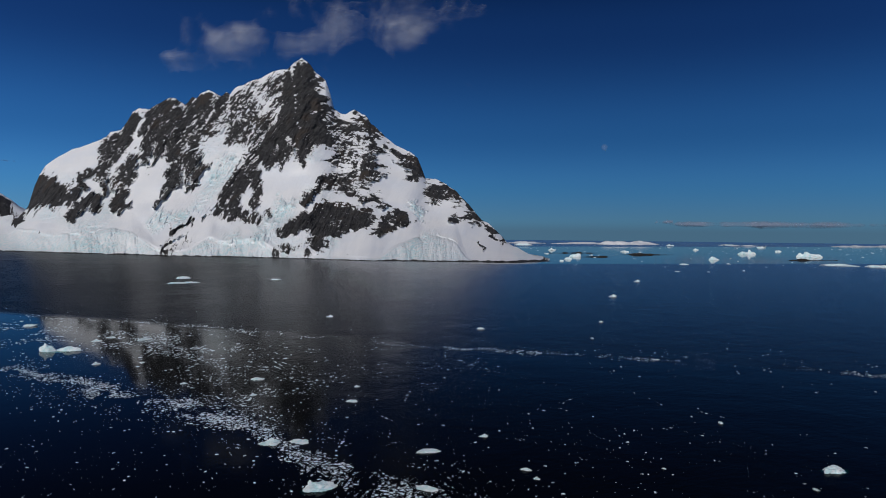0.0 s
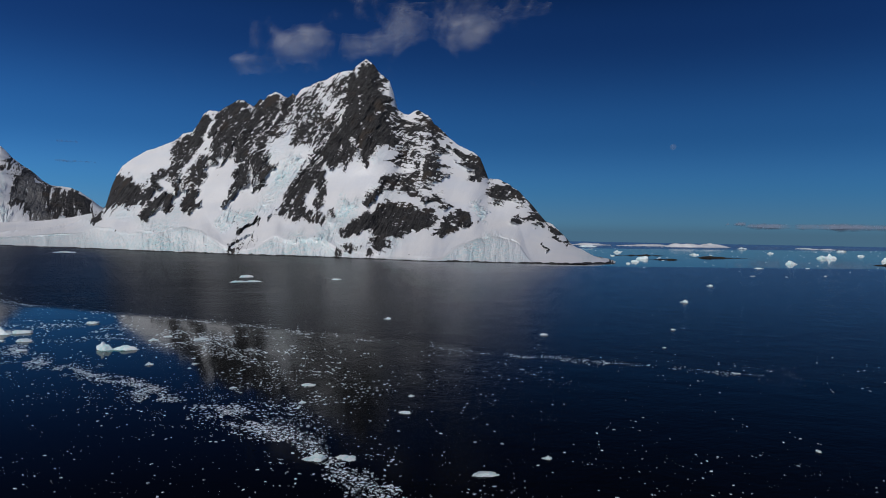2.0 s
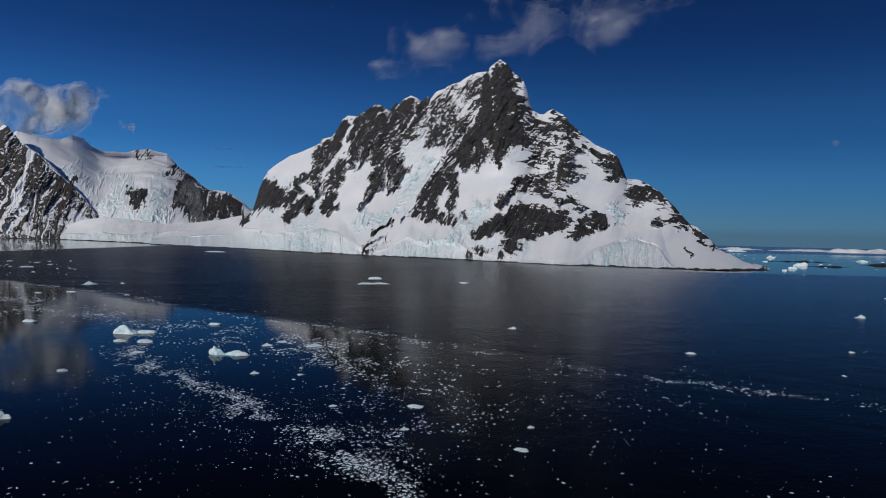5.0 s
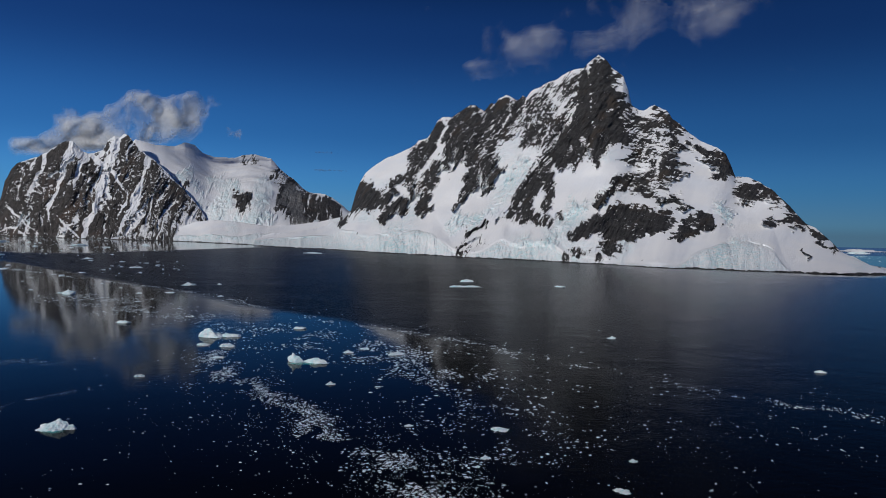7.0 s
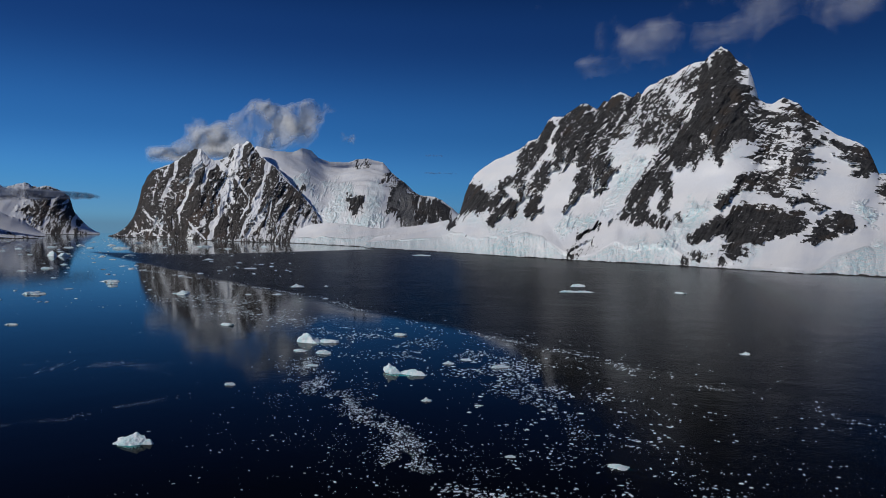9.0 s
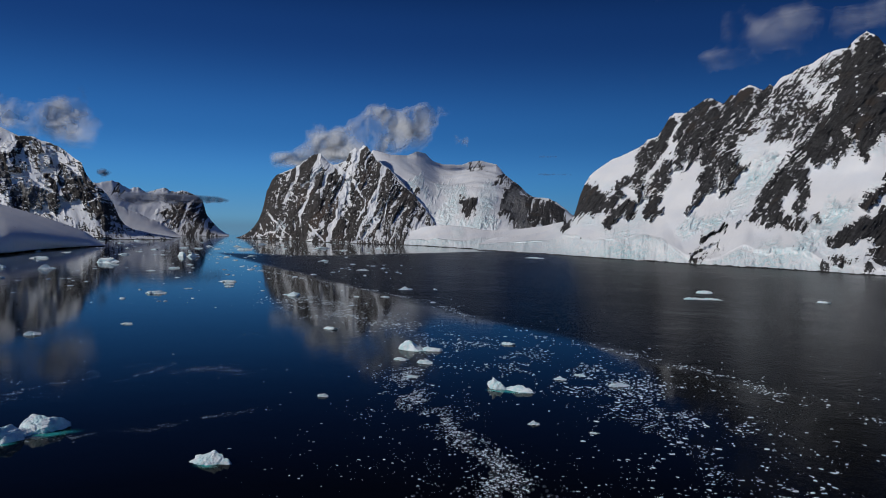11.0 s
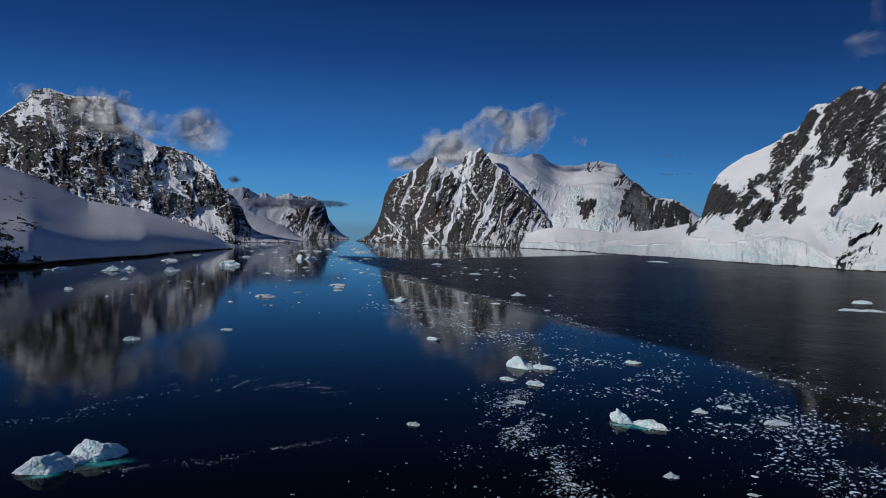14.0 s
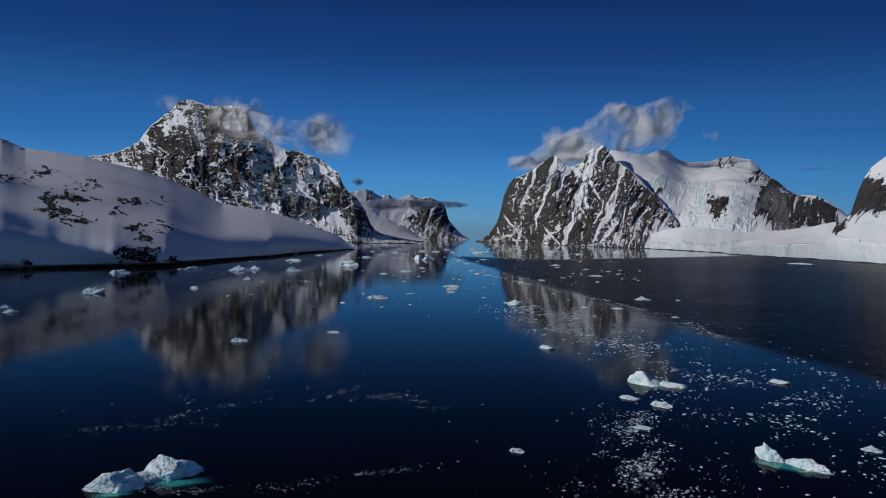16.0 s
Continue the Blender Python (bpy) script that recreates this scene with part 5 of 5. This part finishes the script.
def cloud(bearing, height, distance, wide, tall, thick, blobs, seed, label, eye=(8, 80, 44), density=1.0, rag=0.9, grain=1.0, material=None, shells=1):
    """A cloud with real depth: shells within shells, thick in the middle, thinning out to nothing. Blobs: place and size within the cloud, in halves of its width and height."""
    cols, rows = 150, max(40, int(150 * tall / wide))
    u, v = np.meshgrid(np.linspace(-1, 1, cols), np.linspace(-1, 1, rows))
    mu, mv = u * wide / 2, v * tall / 2
    plain = np.zeros(u.shape)
    for bu, bv, ru, rv in blobs:
        plain = plain + np.exp(-0.9 * ((u - bu) ** 2 / ru**2 + (v - bv) ** 2 / rv**2))
    plain = np.minimum(plain, 1.0) - 0.5
    s = grain * 0.3 * min(wide, tall * 2.5)
    wu, wv = mu + 0.35 * s * fbm(mu / s, mv / s, 3, seed + 7), mv + 0.35 * s * fbm(mu / s, mv / s, 3, seed + 8)
    field = plain + rag * (1.5 * fbm(wu / s, wv / s, 6, seed, 0.58))
    edge = np.clip((1 - np.maximum(np.abs(u), np.abs(v))) * 8, 0, 1)
    b = radians(bearing)
    ahead, right = np.array([math.sin(b), math.cos(b)]), np.array([math.cos(b), -math.sin(b)])
    ob = new("cloud")
    ob.location = (eye[0] + distance * ahead[0], eye[1] + distance * ahead[1], eye[2] + distance * math.tan(radians(height)))
    quads, co, val = [], [], []
    idx = np.arange(rows * cols).reshape(rows, cols)
    for shell in range(shells):
        body = np.clip(field - 0.13 * shell, 0, 1) * edge
        deep = np.clip(plain + 0.45 - 0.2 * shell, 0, 1) * np.clip(body * 6, 0, 1)
        depth = thick * deep**0.6 * (0.85 + 0.5 * fbm(mu / s, mv / s, 2, seed + 4, 0.5)) * (1 - 0.28 * shell)
        veil = np.clip(body * (1.7 if shells == 1 else 1.1) * density, 0, 0.8) ** 1.2
        full = body > 0.004
        cell = full[:-1, :-1] | full[:-1, 1:] | full[1:, 1:] | full[1:, :-1]
        q = np.stack([idx[:-1, :-1], idx[:-1, 1:], idx[1:, 1:], idx[1:, :-1]], -1)[cell]
        for side in (-1, 1):
            d = side * depth * (0.6 if side < 0 else 0.4)
            quads.append((q if side < 0 else q[:, ::-1]) + len(co) * rows * cols)
            co.append(np.stack([mu * right[0] + d * ahead[0], mu * right[1] + d * ahead[1], mv], -1).reshape(-1, 3))
            val.append(veil.ravel() * (1.0 if side < 0 else 0.6))
    co, quads, val = np.concatenate(co), np.concatenate(quads), np.concatenate(val)
    used, inv = np.unique(quads, return_inverse=True)
    quads = inv.reshape(quads.shape)
    me = bpy.data.meshes.new("cloud")
    me.vertices.add(len(used))
    me.vertices.foreach_set("co", co[used].ravel().astype(np.float32))
    me.loops.add(quads.size)
    me.loops.foreach_set("vertex_index", quads.ravel().astype(np.int32))
    me.polygons.add(len(quads))
    me.polygons.foreach_set("loop_start", np.arange(0, quads.size, 4, dtype=np.int32))
    me.polygons.foreach_set("loop_total", np.full(len(quads), 4, dtype=np.int32))
    me.update(calc_edges=True)
    me.polygons.foreach_set("use_smooth", np.ones(len(quads), dtype=bool))
    a = me.attributes.new("veil", "FLOAT", "POINT")
    a.data.foreach_set("value", val[used].astype(np.float32))
    me.materials.append(material or MAT_CLOUD)
    ob.data = None
    part = new("vapour", me)
    part.parent = ob
    return tagged(ob, label, "cloud")


cloud(17.0, 15.3, 2100, 1250, 400, 120, [(-0.36, -0.24, 0.19, 0.3), (-0.64, -0.48, 0.12, 0.12), (-0.14, -0.12, 0.2, 0.14), (0.18, 0.22, 0.24, 0.3), (0.42, 0.46, 0.26, 0.32), (0.72, 0.56, 0.18, 0.14)], 3,
      "thin ragged white cloud drifting above the summit", eye=EYE_M, density=0.16, rag=1.0, grain=0.4, shells=2)
cloud(-21.0, 8.05, 3350, 1020, 394, 190, [(0.24, -0.02, 0.36, 0.5), (0.46, 0.42, 0.17, 0.34), (0.08, 0.22, 0.16, 0.36), (-0.05, -0.25, 0.3, 0.4), (-0.3, -0.42, 0.34, 0.34), (-0.68, -0.75, 0.22, 0.2)], 7,
      "billowing grey-white cloud clinging to the rock peak", eye=EYE_P, density=0.9, rag=0.5, grain=0.45, shells=2)
cloud(-49.5, 8.2, 1950, 520, 150, 150, [(-0.6, 0.2, 0.45, 0.5), (-0.1, -0.1, 0.5, 0.5), (0.45, -0.2, 0.5, 0.45)], 13, "thin mist wrapped round the dark summit", eye=EYE_L, density=0.34, rag=1.1, grain=0.6)
cloud(-43.6, 7.4, 2300, 400, 150, 170, [(0.05, 0, 0.75, 0.7), (-0.6, 0.1, 0.4, 0.6)], 17, "small soft white cloud beside the summit", eye=EYE_L, density=0.6, rag=0.7, shells=2)
cloud(-35.9, 2.2, 3150, 580, 95, 90, [(-0.35, 0, 0.75, 0.6), (0.4, 0, 0.6, 0.3)], 19, "flat grey cloud sheet across the distant mountain", eye=EYE_P, material=MAT_CLOUD_SHADED, density=1.0, rag=0.4)
cloud(-41.0, 3.95, 3300, 120, 46, 30, [(0, 0, 0.8, 0.6)], 21, "small flat grey cloud above the channel", eye=EYE_L, material=MAT_CLOUD_SHADED, density=0.8, rag=0.5)
cloud(54.0, 0.8, 4300, 1700, 90, 60, [(0.2, 0, 0.8, 0.5), (-0.5, 0.1, 0.3, 0.3)], 23, "long low grey cloud bank over the horizon", eye=EYE_M, material=MAT_CLOUD_SHADED, density=0.75, rag=0.5, grain=2)
cloud(45.0, 1.0, 4250, 170, 40, 30, [(0, 0, 0.8, 0.6)], 25, "small grey cloud low over the horizon", eye=EYE_M, material=MAT_CLOUD_SHADED, density=0.6, rag=0.6)
cloud(-6.2, 4.88, 3900, 250, 26, 30, [(0, 0, 0.85, 0.5)], 27, "thin grey cloud streak", eye=EYE_P, material=MAT_CLOUD_SHADED, density=0.4, rag=0.6)
cloud(-6.4, 6.3, 3900, 170, 26, 30, [(0, 0, 0.85, 0.5)], 29, "thin grey cloud streak", eye=EYE_P, material=MAT_CLOUD_SHADED, density=0.25, rag=0.6)
cloud(-13.2, 7.5, 3400, 130, 60, 30, [(0, 0, 0.8, 0.6)], 31, "small wisp of white cloud", eye=EYE_P, density=0.3, rag=0.9)


def moon():
    m = Nodes("pale_moon")
    clear, face, mixed = m.add("BsdfTransparent"), m.add("BsdfDiffuse"), m.add("MixShader")
    spots = m.noise(m.place(), 0.08, 4, 0.6)
    m.link(m.mix(m.step(spots, 0.4, 0.6), (0.35, 0.38, 0.42, 1), (0.6, 0.62, 0.64, 1)), face.inputs[0])
    mixed.inputs[0].default_value = 0.08
    m.link(clear.outputs[0], mixed.inputs[1])
    m.link(face.outputs[0], mixed.inputs[2])
    m.link(mixed.outputs[0], m.out.inputs["Surface"])
    bm = bmesh.new()
    bmesh.ops.create_icosphere(bm, subdivisions=3, radius=19)
    me = bpy.data.meshes.new("moon")
    bm.to_mesh(me)
    bm.free()
    me.materials.append(m.mat)
    ob = tagged(new("moon", me), "faint pale moon in the daytime sky", "moon")
    ob.location = (3.5 + 4300 * math.sin(radians(40.2)), 23 + 4300 * math.cos(radians(40.2)), 44 + 4300 * math.tan(radians(6.91)))


moon()
